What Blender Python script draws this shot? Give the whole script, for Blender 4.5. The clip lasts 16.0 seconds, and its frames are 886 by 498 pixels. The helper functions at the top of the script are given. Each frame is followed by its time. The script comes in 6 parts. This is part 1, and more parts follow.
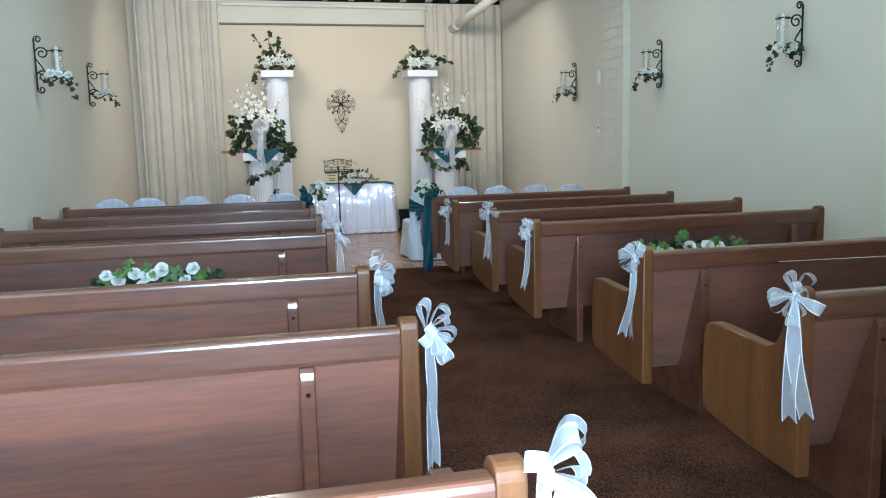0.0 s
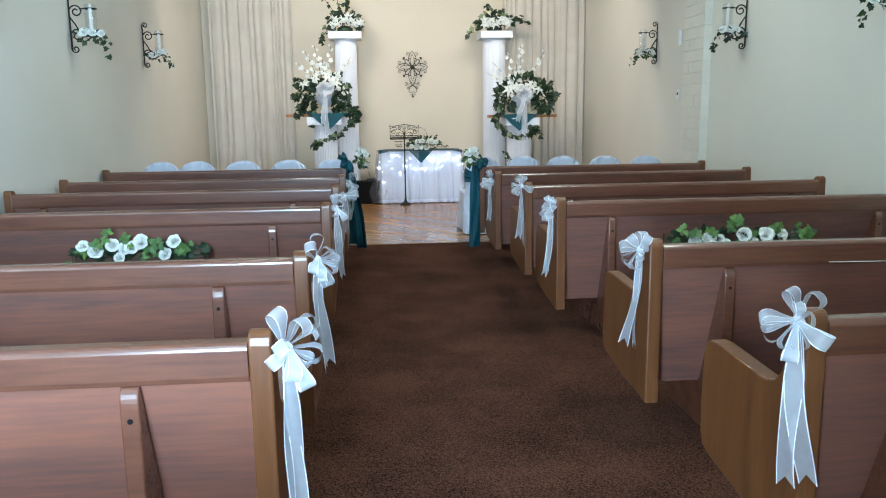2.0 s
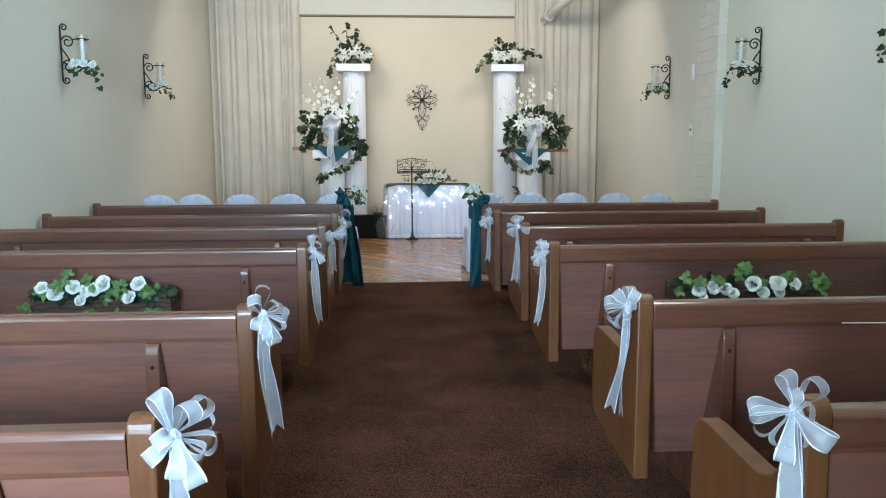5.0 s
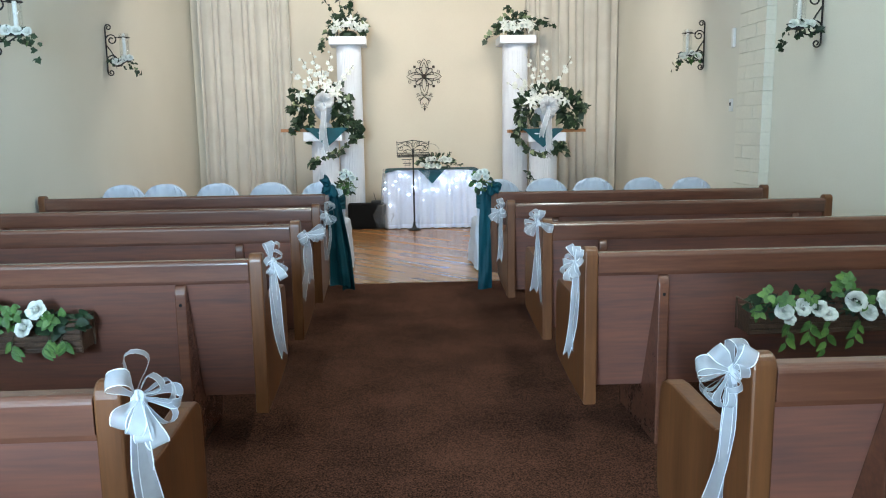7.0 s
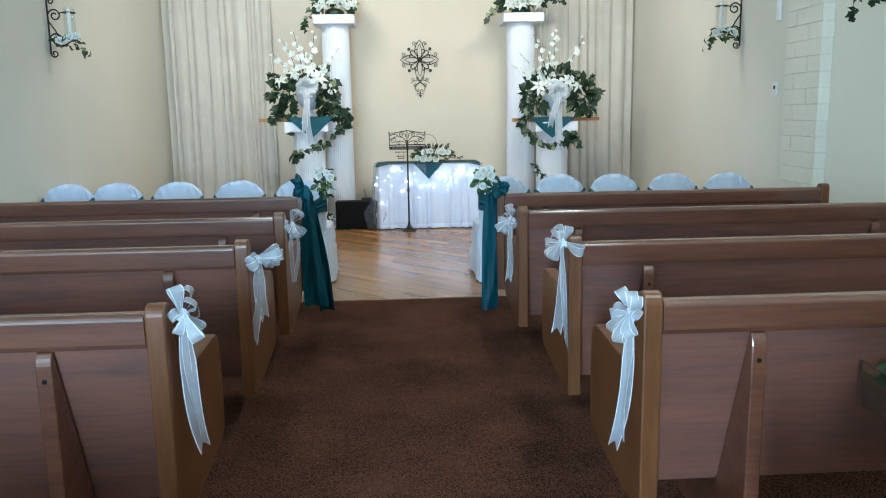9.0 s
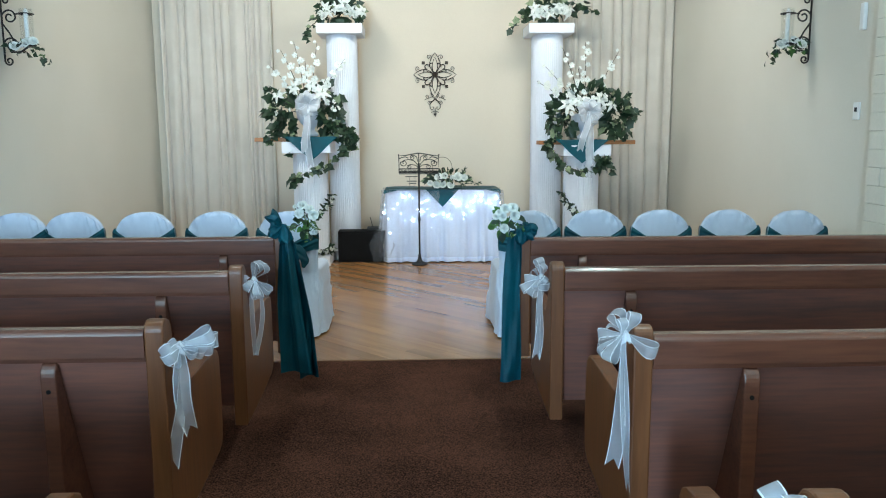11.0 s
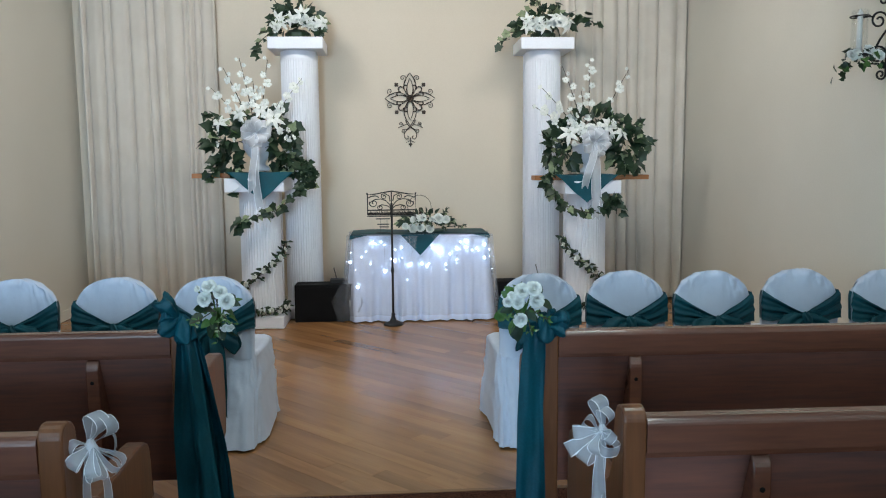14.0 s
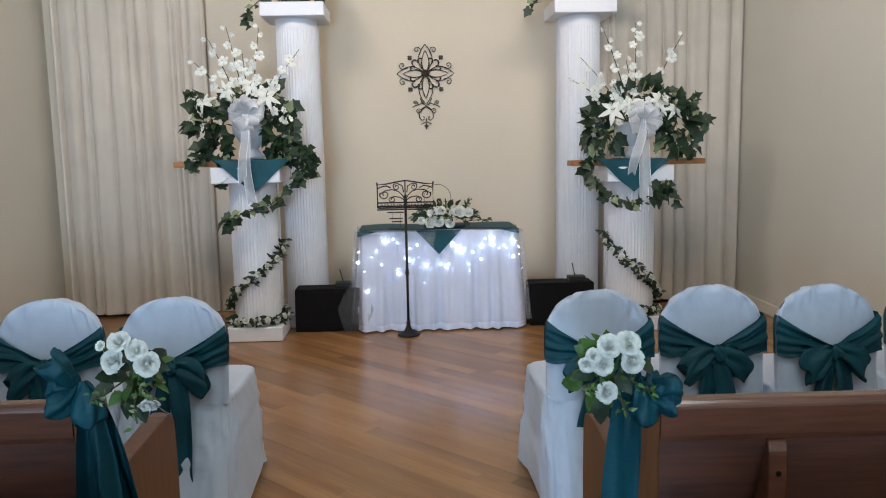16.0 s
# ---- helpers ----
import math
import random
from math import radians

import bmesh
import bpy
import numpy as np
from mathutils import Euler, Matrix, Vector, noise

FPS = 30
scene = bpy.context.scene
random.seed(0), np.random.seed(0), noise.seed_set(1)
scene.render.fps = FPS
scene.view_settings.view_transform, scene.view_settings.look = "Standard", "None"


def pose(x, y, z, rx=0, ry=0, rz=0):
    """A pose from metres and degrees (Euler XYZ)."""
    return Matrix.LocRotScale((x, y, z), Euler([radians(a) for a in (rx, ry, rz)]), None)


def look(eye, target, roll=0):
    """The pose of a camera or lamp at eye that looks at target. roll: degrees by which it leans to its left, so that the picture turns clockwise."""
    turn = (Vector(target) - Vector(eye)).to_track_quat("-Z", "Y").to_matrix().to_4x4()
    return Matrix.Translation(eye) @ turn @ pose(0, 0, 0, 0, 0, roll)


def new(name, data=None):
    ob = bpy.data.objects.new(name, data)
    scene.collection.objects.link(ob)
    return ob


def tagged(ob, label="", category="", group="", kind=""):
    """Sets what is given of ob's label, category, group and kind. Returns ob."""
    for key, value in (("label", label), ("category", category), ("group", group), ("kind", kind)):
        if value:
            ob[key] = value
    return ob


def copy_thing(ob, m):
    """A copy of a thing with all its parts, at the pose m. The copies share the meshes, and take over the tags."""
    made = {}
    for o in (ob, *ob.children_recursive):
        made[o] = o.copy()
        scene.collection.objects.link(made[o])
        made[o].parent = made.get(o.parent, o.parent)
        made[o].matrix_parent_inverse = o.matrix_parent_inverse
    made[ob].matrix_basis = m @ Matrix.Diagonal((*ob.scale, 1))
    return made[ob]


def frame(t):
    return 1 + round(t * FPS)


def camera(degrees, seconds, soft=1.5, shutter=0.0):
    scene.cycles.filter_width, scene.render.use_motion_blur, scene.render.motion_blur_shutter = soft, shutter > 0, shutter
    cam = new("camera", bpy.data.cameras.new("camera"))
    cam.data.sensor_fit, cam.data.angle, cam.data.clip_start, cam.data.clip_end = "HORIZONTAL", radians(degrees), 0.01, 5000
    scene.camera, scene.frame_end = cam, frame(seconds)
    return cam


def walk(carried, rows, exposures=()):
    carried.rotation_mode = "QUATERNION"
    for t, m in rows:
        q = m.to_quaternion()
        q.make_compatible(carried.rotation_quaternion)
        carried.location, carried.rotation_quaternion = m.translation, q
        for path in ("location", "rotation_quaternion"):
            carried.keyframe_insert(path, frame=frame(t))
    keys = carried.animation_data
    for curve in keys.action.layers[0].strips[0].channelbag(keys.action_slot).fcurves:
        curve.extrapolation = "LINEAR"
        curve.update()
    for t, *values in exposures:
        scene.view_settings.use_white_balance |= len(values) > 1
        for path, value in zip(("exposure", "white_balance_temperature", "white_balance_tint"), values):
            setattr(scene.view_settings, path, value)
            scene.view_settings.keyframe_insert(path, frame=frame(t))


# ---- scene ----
cam = camera(59.8, 16.0, soft=1.1)
PATH = [
    (0, (-1.099, 0.892, 1.394), (-0.646, 2.821, 1.125), -1.4),
    (0.5, (-0.894, 1.023, 1.388), (-0.565, 2.977, 1.119), -1.2),
    (1, (-0.741, 1.166, 1.378), (-0.455, 3.121, 1.065), -1.2),
    (1.5, (-0.613, 1.278, 1.39), (-0.346, 3.236, 1.079), -1.5),
    (2, (-0.407, 1.334, 1.384), (-0.227, 3.295, 1.034), -0.7),
    (2.5, (-0.263, 1.347, 1.402), (-0.122, 3.31, 1.049), 0.6),
    (3, (-0.239, 1.357, 1.422), (-0.07, 3.337, 1.2), 0.5),
    (3.5, (-0.229, 1.359, 1.421), (-0.086, 3.34, 1.189), -0.3),
    (4, (-0.215, 1.381, 1.413), (-0.071, 3.36, 1.158), -0.7),
    (4.2, (-0.21, 1.405, 1.416), (-0.07, 3.383, 1.157), -0.6),
    (6.3, (-0.098, 2.277, 1.381), (0.015, 4.251, 1.085), 0.3),
    (6.5, (-0.089, 2.39, 1.377), (0.014, 4.365, 1.074), 0.2),
    (7, (-0.075, 2.673, 1.379), (0.032, 4.646, 1.066), -0.8),
    (7.5, (0.013, 2.965, 1.366), (0.088, 4.937, 1.044), -0.5),
    (8, (0.031, 3.25, 1.362), (0.077, 5.214, 0.99), 0.5),
    (8.5, (0.003, 3.513, 1.376), (0.107, 5.483, 1.051), -0.7),
    (8.7, (0.006, 3.596, 1.377), (0.112, 5.564, 1.036), -1.0),
    (10.8, (0.081, 4.657, 1.399), (0.173, 6.626, 1.06), -0.6),
    (11, (0.108, 4.766, 1.407), (0.168, 6.743, 1.112), -0.3),
    (11.5, (0.12, 5.013, 1.405), (0.17, 6.988, 1.093), 0.6),
    (12, (0.088, 5.24, 1.423), (0.212, 7.217, 1.151), -1.1),
    (12.5, (0.114, 5.469, 1.419), (0.255, 7.441, 1.12), -1.2),
    (13, (0.17, 5.71, 1.433), (0.246, 7.691, 1.172), -0.3),
    (13.5, (0.154, 5.951, 1.436), (0.245, 7.932, 1.178), 0.0),
    (14, (0.124, 6.19, 1.453), (0.25, 8.173, 1.231), -0.5),
    (14.5, (0.15, 6.425, 1.452), (0.232, 8.41, 1.216), -0.2),
    (15, (0.197, 6.66, 1.45), (0.247, 8.645, 1.214), 0.6),
    (15.5, (0.166, 6.925, 1.443), (0.21, 8.91, 1.196), -0.2),
    (16, (0.133, 7.159, 1.448), (0.218, 9.14, 1.188), -1.1),
]
DAY, OVERHEAD, FLOOD = 1120, 20.5, 48

EXPOSURES = [(0.0, -0.04, 6850, 9), (1.5, 0.05, 6800, 9), (2.5, 0.28, 6800, 8), (3.0, 0.09, 6850, 8), (3.5, 0.02, 6850, 8), (7.0, 0.24, 6900, 8), (8.0, 0.34, 6800, 7), (8.5, 0.31, 6450, 4), (11.0, 0.26, 6300, 2),
             (12.5, 0.07, 6150, 3), (13.5, -0.04, 6350, 7), (14.5, -0.22, 6650, 11), (16.0, -0.19, 6900, 15)]
walk(cam, [(t, look(eye, target, roll)) for t, eye, target, roll in PATH], EXPOSURES)

# ---- light ----
WALL_L, WALL_R, WALL_N, WALL_S = -3.0, 3.14, 14.2, 0.0
CEIL = 3.80
WIN_L, WIN_R, SILL = -1.5, -0.1, 0.30
world = bpy.data.worlds.new("world")
scene.world = world
world.use_nodes = True
sky = world.node_tree.nodes.new("ShaderNodeTexSky")
sky.sky_type = "NISHITA"
sky.sun_disc = False
sky.sun_elevation = radians(50)
sky.sun_rotation = radians(150)
world.node_tree.links.new(sky.outputs[0], world.node_tree.nodes["Background"].inputs[0])
world.node_tree.nodes["Background"].inputs[1].default_value = 0.12


def area_lamp(name, at, target, sx, sy, watts, colour):
    data = bpy.data.lights.new(name, "AREA")
    data.shape, data.size, data.size_y = "RECTANGLE", sx, sy
    data.energy, data.color = watts, colour
    ob = new(name, data)
    ob.matrix_world = look(at, target)
    return ob


# daylight in the tall window behind the camera
area_lamp("window_light", ((WIN_L + WIN_R) / 2, WALL_S + 0.03, (SILL + 2.5) / 2), ((WIN_L + WIN_R) / 2, 5.0, 1.0), WIN_R - WIN_L - 0.05, 2.45 - SILL, DAY, (0.44, 0.69, 1.0))
# unseen lamps added under the ceiling over the pews; strongest lights the east wall
for lx, ly, k in ((-1.3, 4.6, 0.35), (-1.2, 8.2, 1.1), (1.7, 4.4, 2.0), (1.5, 7.9, 1.4)):
    area_lamp("added_overhead_light", (lx, ly, CEIL - 0.12), (lx, ly + 0.01, 0.0), 0.14, 1.3, OVERHEAD * k, (0.82, 0.97, 1.0))
# floods on the ceiling that face the altar
for lx in (-1.35, 1.5):
    area_lamp("flood_light", (lx, 11.0, CEIL - 0.15), (0.3, 14.2, 1.0), 1.0, 0.5, FLOOD, (1.0, 0.965, 0.93))


# ---- materials ----
def node_material(name):
    m = bpy.data.materials.new(name)
    m.use_nodes = True
    t = m.node_tree
    return m, t, t.nodes["Principled BSDF"], t.nodes, t.links


def varied(name, c1, c2, scale=3.0, rough=0.6, fine=60.0, bump=0.1, stretch=(1, 1, 1), metal=0.0, sheen=0.0, fine_mix=0.35, rough2=None, coat=0.0, spec=0.5, dist=0.004, shade=0.0, coat_ior=1.5, coat_rough=0.62, tight=0.16):
    """Two colours mixed by a coarse and a fine noise, with relief from the fine one."""
    m, t, p, n, l = node_material(name)
    tc, mp, info = n.new("ShaderNodeTexCoord"), n.new("ShaderNodeMapping"), n.new("ShaderNodeObjectInfo")
    mul = n.new("ShaderNodeMath")
    mul.operation = "MULTIPLY"
    mul.inputs[1].default_value = 37.0
    l.new(info.outputs["Random"], mul.inputs[0])
    add = n.new("ShaderNodeVectorMath")
    l.new(tc.outputs["Object"], add.inputs[0])
    l.new(mul.outputs[0], add.inputs[1])
    l.new(add.outputs[0], mp.inputs["Vector"])
    mp.inputs["Scale"].default_value = stretch
    a, b = n.new("ShaderNodeTexNoise"), n.new("ShaderNodeTexNoise")
    a.inputs["Scale"].default_value, a.inputs["Detail"].default_value = scale, 4
    b.inputs["Scale"].default_value, b.inputs["Detail"].default_value = fine, 3
    for q in (a, b):
        l.new(mp.outputs[0], q.inputs["Vector"])
    mix = n.new("ShaderNodeMix")
    mix.data_type = "FLOAT"
    mix.inputs[0].default_value = fine_mix
    l.new(a.outputs[0], mix.inputs[2])
    l.new(b.outputs[0], mix.inputs[3])
    ramp = n.new("ShaderNodeValToRGB")
    ramp.color_ramp.elements[0].position, ramp.color_ramp.elements[1].position = 0.5 - tight, 0.5 + tight
    ramp.color_ramp.elements[0].color, ramp.color_ramp.elements[1].color = (*c1, 1), (*c2, 1)
    l.new(mix.outputs[0], ramp.inputs[0])
    hsv = n.new("ShaderNodeHueSaturation")
    rs = n.new("ShaderNodeMapRange")
    rs.inputs[3].default_value, rs.inputs[4].default_value = 1 - shade, 1 + shade
    l.new(info.outputs["Random"], rs.inputs[0])
    l.new(rs.outputs[0], hsv.inputs["Value"])
    l.new(ramp.outputs[0], hsv.inputs["Color"])
    l.new(hsv.outputs[0], p.inputs["Base Color"])
    p.inputs["Metallic"].default_value = metal
    p.inputs["Sheen Weight"].default_value = sheen
    p.inputs["Sheen Roughness"].default_value = 0.8
    p.inputs["Coat Weight"].default_value = coat
    p.inputs["Coat Roughness"].default_value = coat_rough
    p.inputs["Coat IOR"].default_value = coat_ior
    p.inputs["Specular IOR Level"].default_value = spec
    r = n.new("ShaderNodeMapRange")
    r.inputs[3].default_value, r.inputs[4].default_value = rough, rough2 if rough2 is not None else min(1, rough + 0.12)
    l.new(a.outputs[0], r.inputs[0])
    l.new(r.outputs[0], p.inputs["Roughness"])
    if bump:
        bp = n.new("ShaderNodeBump")
        bp.inputs["Strength"].default_value, bp.inputs["Distance"].default_value = bump, dist
        l.new(b.outputs[0], bp.inputs["Height"])
        l.new(bp.outputs[0], p.inputs["Normal"])
    return m


def sheer(name, colour, clear, rough=0.5):
    """Thin woven stuff: partly see-through, partly lit from both sides."""
    m, t, p, n, l = node_material(name)
    out = n["Material Output"]
    tr, tl, df, gl = n.new("ShaderNodeBsdfTransparent"), n.new("ShaderNodeBsdfTranslucent"), n.new("ShaderNodeBsdfDiffuse"), n.new("ShaderNodeBsdfGlossy")
    for q in (tl, df):
        q.inputs["Color"].default_value = (*colour, 1)
    gl.inputs["Roughness"].default_value = rough
    m1, m2, m3 = n.new("ShaderNodeMixShader"), n.new("ShaderNodeMixShader"), n.new("ShaderNodeMixShader")
    m1.inputs[0].default_value = 0.35
    l.new(df.outputs[0], m1.inputs[1])
    l.new(tl.outputs[0], m1.inputs[2])
    m2.inputs[0].default_value = 0.06
    l.new(m1.outputs[0], m2.inputs[1])
    l.new(gl.outputs[0], m2.inputs[2])
    tex, tc = n.new("ShaderNodeTexNoise"), n.new("ShaderNodeTexCoord")
    tex.inputs["Scale"].default_value = 35
    l.new(tc.outputs["Object"], tex.inputs["Vector"])
    rr = n.new("ShaderNodeMapRange")
    rr.inputs[3].default_value, rr.inputs[4].default_value = clear - 0.05, clear + 0.05
    l.new(tex.outputs[0], rr.inputs[0])
    l.new(rr.outputs[0], m3.inputs[0])
    l.new(m2.outputs[0], m3.inputs[1])
    l.new(tr.outputs[0], m3.inputs[2])
    l.new(m3.outputs[0], out.inputs["Surface"])
    return m


def soft_petal(name, c1, c2):
    """Silk petal: light comes half through it."""
    m, t, p, n, l = node_material(name)
    tc, tex, ramp = n.new("ShaderNodeTexCoord"), n.new("ShaderNodeTexNoise"), n.new("ShaderNodeValToRGB")
    tex.inputs["Scale"].default_value = 3.0
    l.new(tc.outputs["Object"], tex.inputs["Vector"])
    l.new(tex.outputs[0], ramp.inputs[0])
    ramp.color_ramp.elements[0].position, ramp.color_ramp.elements[1].position = 0.35, 0.65
    ramp.color_ramp.elements[0].color, ramp.color_ramp.elements[1].color = (*c1, 1), (*c2, 1)
    tl, df, mx = n.new("ShaderNodeBsdfTranslucent"), n.new("ShaderNodeBsdfDiffuse"), n.new("ShaderNodeMixShader")
    for q in (tl, df):
        l.new(ramp.outputs[0], q.inputs["Color"])
    mx.inputs[0].default_value = 0.14
    l.new(df.outputs[0], mx.inputs[1])
    l.new(tl.outputs[0], mx.inputs[2])
    l.new(mx.outputs[0], n["Material Output"].inputs["Surface"])
    return m


M = {}
M["wall"] = varied("painted_wall", (0.63, 0.60, 0.515), (0.69, 0.655, 0.57), 0.8, 0.7, 90, 0.08)
M["altar_wall"] = varied("painted_altar_wall", (0.68, 0.585, 0.455), (0.73, 0.635, 0.50), 0.8, 0.7, 90, 0.08)
M["ceil"] = varied("painted_ceiling", (0.74, 0.74, 0.70), (0.82, 0.82, 0.78), 2.0, 0.7, 50, 0.1)
M["deck"] = varied("dark_deck", (0.008, 0.008, 0.008), (0.022, 0.02, 0.018), 2.0, 0.9, 50, 0.1, spec=0.03)
M["block"] = varied("painted_block", (0.65, 0.62, 0.53), (0.73, 0.69, 0.59), 3.0, 0.65, 45, 0.5)
M["carpet"] = varied("brown_carpet", (0.010, 0.0042, 0.0028), (0.150, 0.062, 0.038), 3.0, 0.95, 140, 0.6, fine_mix=0.76, tight=0.14, dist=0.012, spec=0.05)
M["plank"] = varied("oak_plank", (0.230, 0.104, 0.038), (0.355, 0.178, 0.071), 1.4, 0.18, 12, 0.03, stretch=(0.4, 5, 5), fine_mix=0.25, rough2=0.28, shade=0.24, spec=0.45)
# rough high-IOR coats on veneer and rail stand in for grey window haze
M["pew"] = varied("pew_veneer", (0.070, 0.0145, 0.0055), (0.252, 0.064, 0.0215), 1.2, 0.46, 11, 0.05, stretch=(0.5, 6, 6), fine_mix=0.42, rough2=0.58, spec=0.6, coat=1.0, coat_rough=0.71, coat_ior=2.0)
M["pew_end"] = varied("pew_solid_wood", (0.090, 0.030, 0.010), (0.175, 0.064, 0.022), 1.8, 0.30, 12, 0.05, stretch=(6, 6, 0.6), fine_mix=0.4, rough2=0.40, spec=0.5)
M["pew_rail"] = varied("pew_rail_wood", (0.075, 0.021, 0.009), (0.160, 0.050, 0.022), 1.8, 0.16, 12, 0.05, stretch=(0.5, 6, 6), fine_mix=0.4, rough2=0.28, spec=0.9, coat=0.4, coat_rough=0.6, coat_ior=1.7)
M["curtain"] = varied("curtain_cloth", (0.58, 0.52, 0.435), (0.66, 0.60, 0.51), 4.0, 0.85, 200, 0.1, sheen=0.1)
M["white_paint"] = varied("white_painted_column", (0.74, 0.75, 0.79), (0.81, 0.82, 0.86), 3.0, 0.45, 60, 0.06)
M["white_cloth"] = varied("white_cover_cloth", (0.50, 0.57, 0.68), (0.58, 0.65, 0.76), 5.0, 0.75, 22, 0.35, sheen=0.1, fine_mix=0.2, dist=0.008)
M["table_cloth"] = varied("white_table_cloth", (0.64, 0.70, 0.86), (0.72, 0.78, 0.92), 5.0, 0.7, 40, 0.2, sheen=0.1)
M["teal"] = varied("teal_satin", (0.0005, 0.041, 0.058), (0.001, 0.076, 0.100), 7.0, 0.50, 120, 0.08, spec=0.28)
M["iron"] = varied("black_iron", (0.010, 0.010, 0.010), (0.028, 0.026, 0.024), 8.0, 0.45, 120, 0.2, metal=0.4)
M["bronze"] = varied("brown_iron", (0.035, 0.024, 0.016), (0.075, 0.052, 0.036), 8.0, 0.5, 120, 0.2, metal=0.4)
M["speaker"] = varied("black_speaker", (0.0025, 0.0025, 0.003), (0.006, 0.006, 0.007), 8.0, 0.75, 250, 0.4, spec=0.2)
M["shelf"] = varied("orange_pine_shelf", (0.30, 0.105, 0.030), (0.44, 0.19, 0.065), 2.0, 0.4, 18, 0.05, stretch=(0.6, 6, 6))
M["petal"] = soft_petal("white_petal", (0.72, 0.74, 0.68), (0.84, 0.85, 0.80))
M["leaf"] = varied("dark_ivy_leaf", (0.008, 0.022, 0.010), (0.024, 0.055, 0.022), 20.0, 0.42, 120, 0.15)
M["leaf_pale"] = varied("pale_ivy_leaf", (0.15, 0.20, 0.09), (0.30, 0.34, 0.20), 25.0, 0.5, 120, 0.15)
M["leaf_green"] = varied("fresh_green_leaf", (0.030, 0.090, 0.016), (0.085, 0.190, 0.040), 20.0, 0.45, 120, 0.15)
M["leaf_lime"] = varied("lime_green_leaf", (0.060, 0.150, 0.026), (0.140, 0.260, 0.055), 20.0, 0.45, 120, 0.15)
M["stem"] = varied("brown_stem", (0.03, 0.028, 0.015), (0.07, 0.055, 0.03), 20.0, 0.7, 120, 0.2)
M["ribbon_edge"] = varied("white_satin_edge", (0.68, 0.72, 0.76), (0.78, 0.81, 0.84), 12.0, 0.35, 120, 0.05)
M["ribbon"] = sheer("white_organza", (0.78, 0.83, 0.88), 0.62)
M["ribbon_dense"] = sheer("silver_white_organza", (0.90, 0.92, 0.95), 0.36)
M["ribbon_veil"] = sheer("clear_organza", (0.86, 0.90, 0.95), 0.56)
M["tulle"] = sheer("grey_tulle", (0.25, 0.27, 0.30), 0.70)
M["tulle_white"] = sheer("white_tulle", (0.85, 0.88, 0.95), 0.80)
M["candle"] = varied("white_candle", (0.78, 0.77, 0.72), (0.84, 0.83, 0.79), 12.0, 0.4, 120, 0.02)
M["basket"] = varied("brown_wicker", (0.045, 0.022, 0.012), (0.11, 0.055, 0.03), 20.0, 0.6, 90, 0.5)
M["pipe"] = varied("white_pipe", (0.70, 0.70, 0.68), (0.80, 0.80, 0.78), 4.0, 0.4, 60, 0.05)
M["switch"] = varied("white_plastic", (0.74, 0.74, 0.72), (0.80, 0.80, 0.78), 9.0, 0.35, 80, 0.02)
# dark tan that puts the beam's shadow into the colour
M["strip"] = varied("tan_shadow_line", (0.17, 0.13, 0.08), (0.25, 0.20, 0.13), 6.0, 0.6, 60, 0.1)
M["joint"] = varied("stained_floor_joint", (0.11, 0.046, 0.02), (0.18, 0.08, 0.036), 3.0, 0.6, 60, 0.1)
M["dark"] = varied("dark_plastic", (0.012, 0.012, 0.012), (0.025, 0.025, 0.025), 9.0, 0.5, 80, 0.05)
M["outside"] = varied("street_paving", (0.30, 0.29, 0.27), (0.42, 0.41, 0.39), 1.0, 0.9, 30, 0.2)
glass, gt, gp, gn, gl_ = node_material("clear_glass")
gp.inputs["Transmission Weight"].default_value, gp.inputs["Roughness"].default_value, gp.inputs["IOR"].default_value = 1.0, 0.02, 1.45
gp.inputs["Base Color"].default_value = (0.95, 0.98, 0.97, 1)
M["glass"] = glass
thin, tt, tp, tn, tl_ = node_material("thin_clear_glass")
t1, t2, t3 = tn.new("ShaderNodeBsdfTransparent"), tn.new("ShaderNodeBsdfGlossy"), tn.new("ShaderNodeMixShader")
t1.inputs["Color"].default_value, t2.inputs["Roughness"].default_value = (0.985, 0.992, 0.99, 1), 0.04
t3.inputs[0].default_value = 0.06
tl_.new(t1.outputs[0], t3.inputs[1])
tl_.new(t2.outputs[0], t3.inputs[2])
tl_.new(t3.outputs[0], tn["Material Output"].inputs["Surface"])
M["thin"] = thin
led, lt, lp, ln, ll = node_material("cool_led")
lp.inputs["Emission Color"].default_value, lp.inputs["Emission Strength"].default_value = (0.55, 0.75, 1.0, 1), 22.0
M["led"] = led


# ---- building helpers ----
def part(name, bm, material, parent=None, label="", smooth=False):
    me = bpy.data.meshes.new(name)
    bm.normal_update()
    bm.to_mesh(me)
    bm.free()
    for q in material if isinstance(material, (list, tuple)) else [material]:
        me.materials.append(q)
    if smooth:
        for f in me.polygons:
            f.use_smooth = True
    ob = new(name, me)
    ob.parent = parent
    return tagged(ob, label)


def same_part(name, ob, parent, m):
    """Another piece on the same mesh."""
    c = new(name, ob.data)
    c.parent = parent
    c.matrix_basis = m
    return c


def root(name, m, label, category, group=""):
    e = new(name)
    e.matrix_basis = m
    e.empty_display_size = 0.1
    return tagged(e, label, category, group)


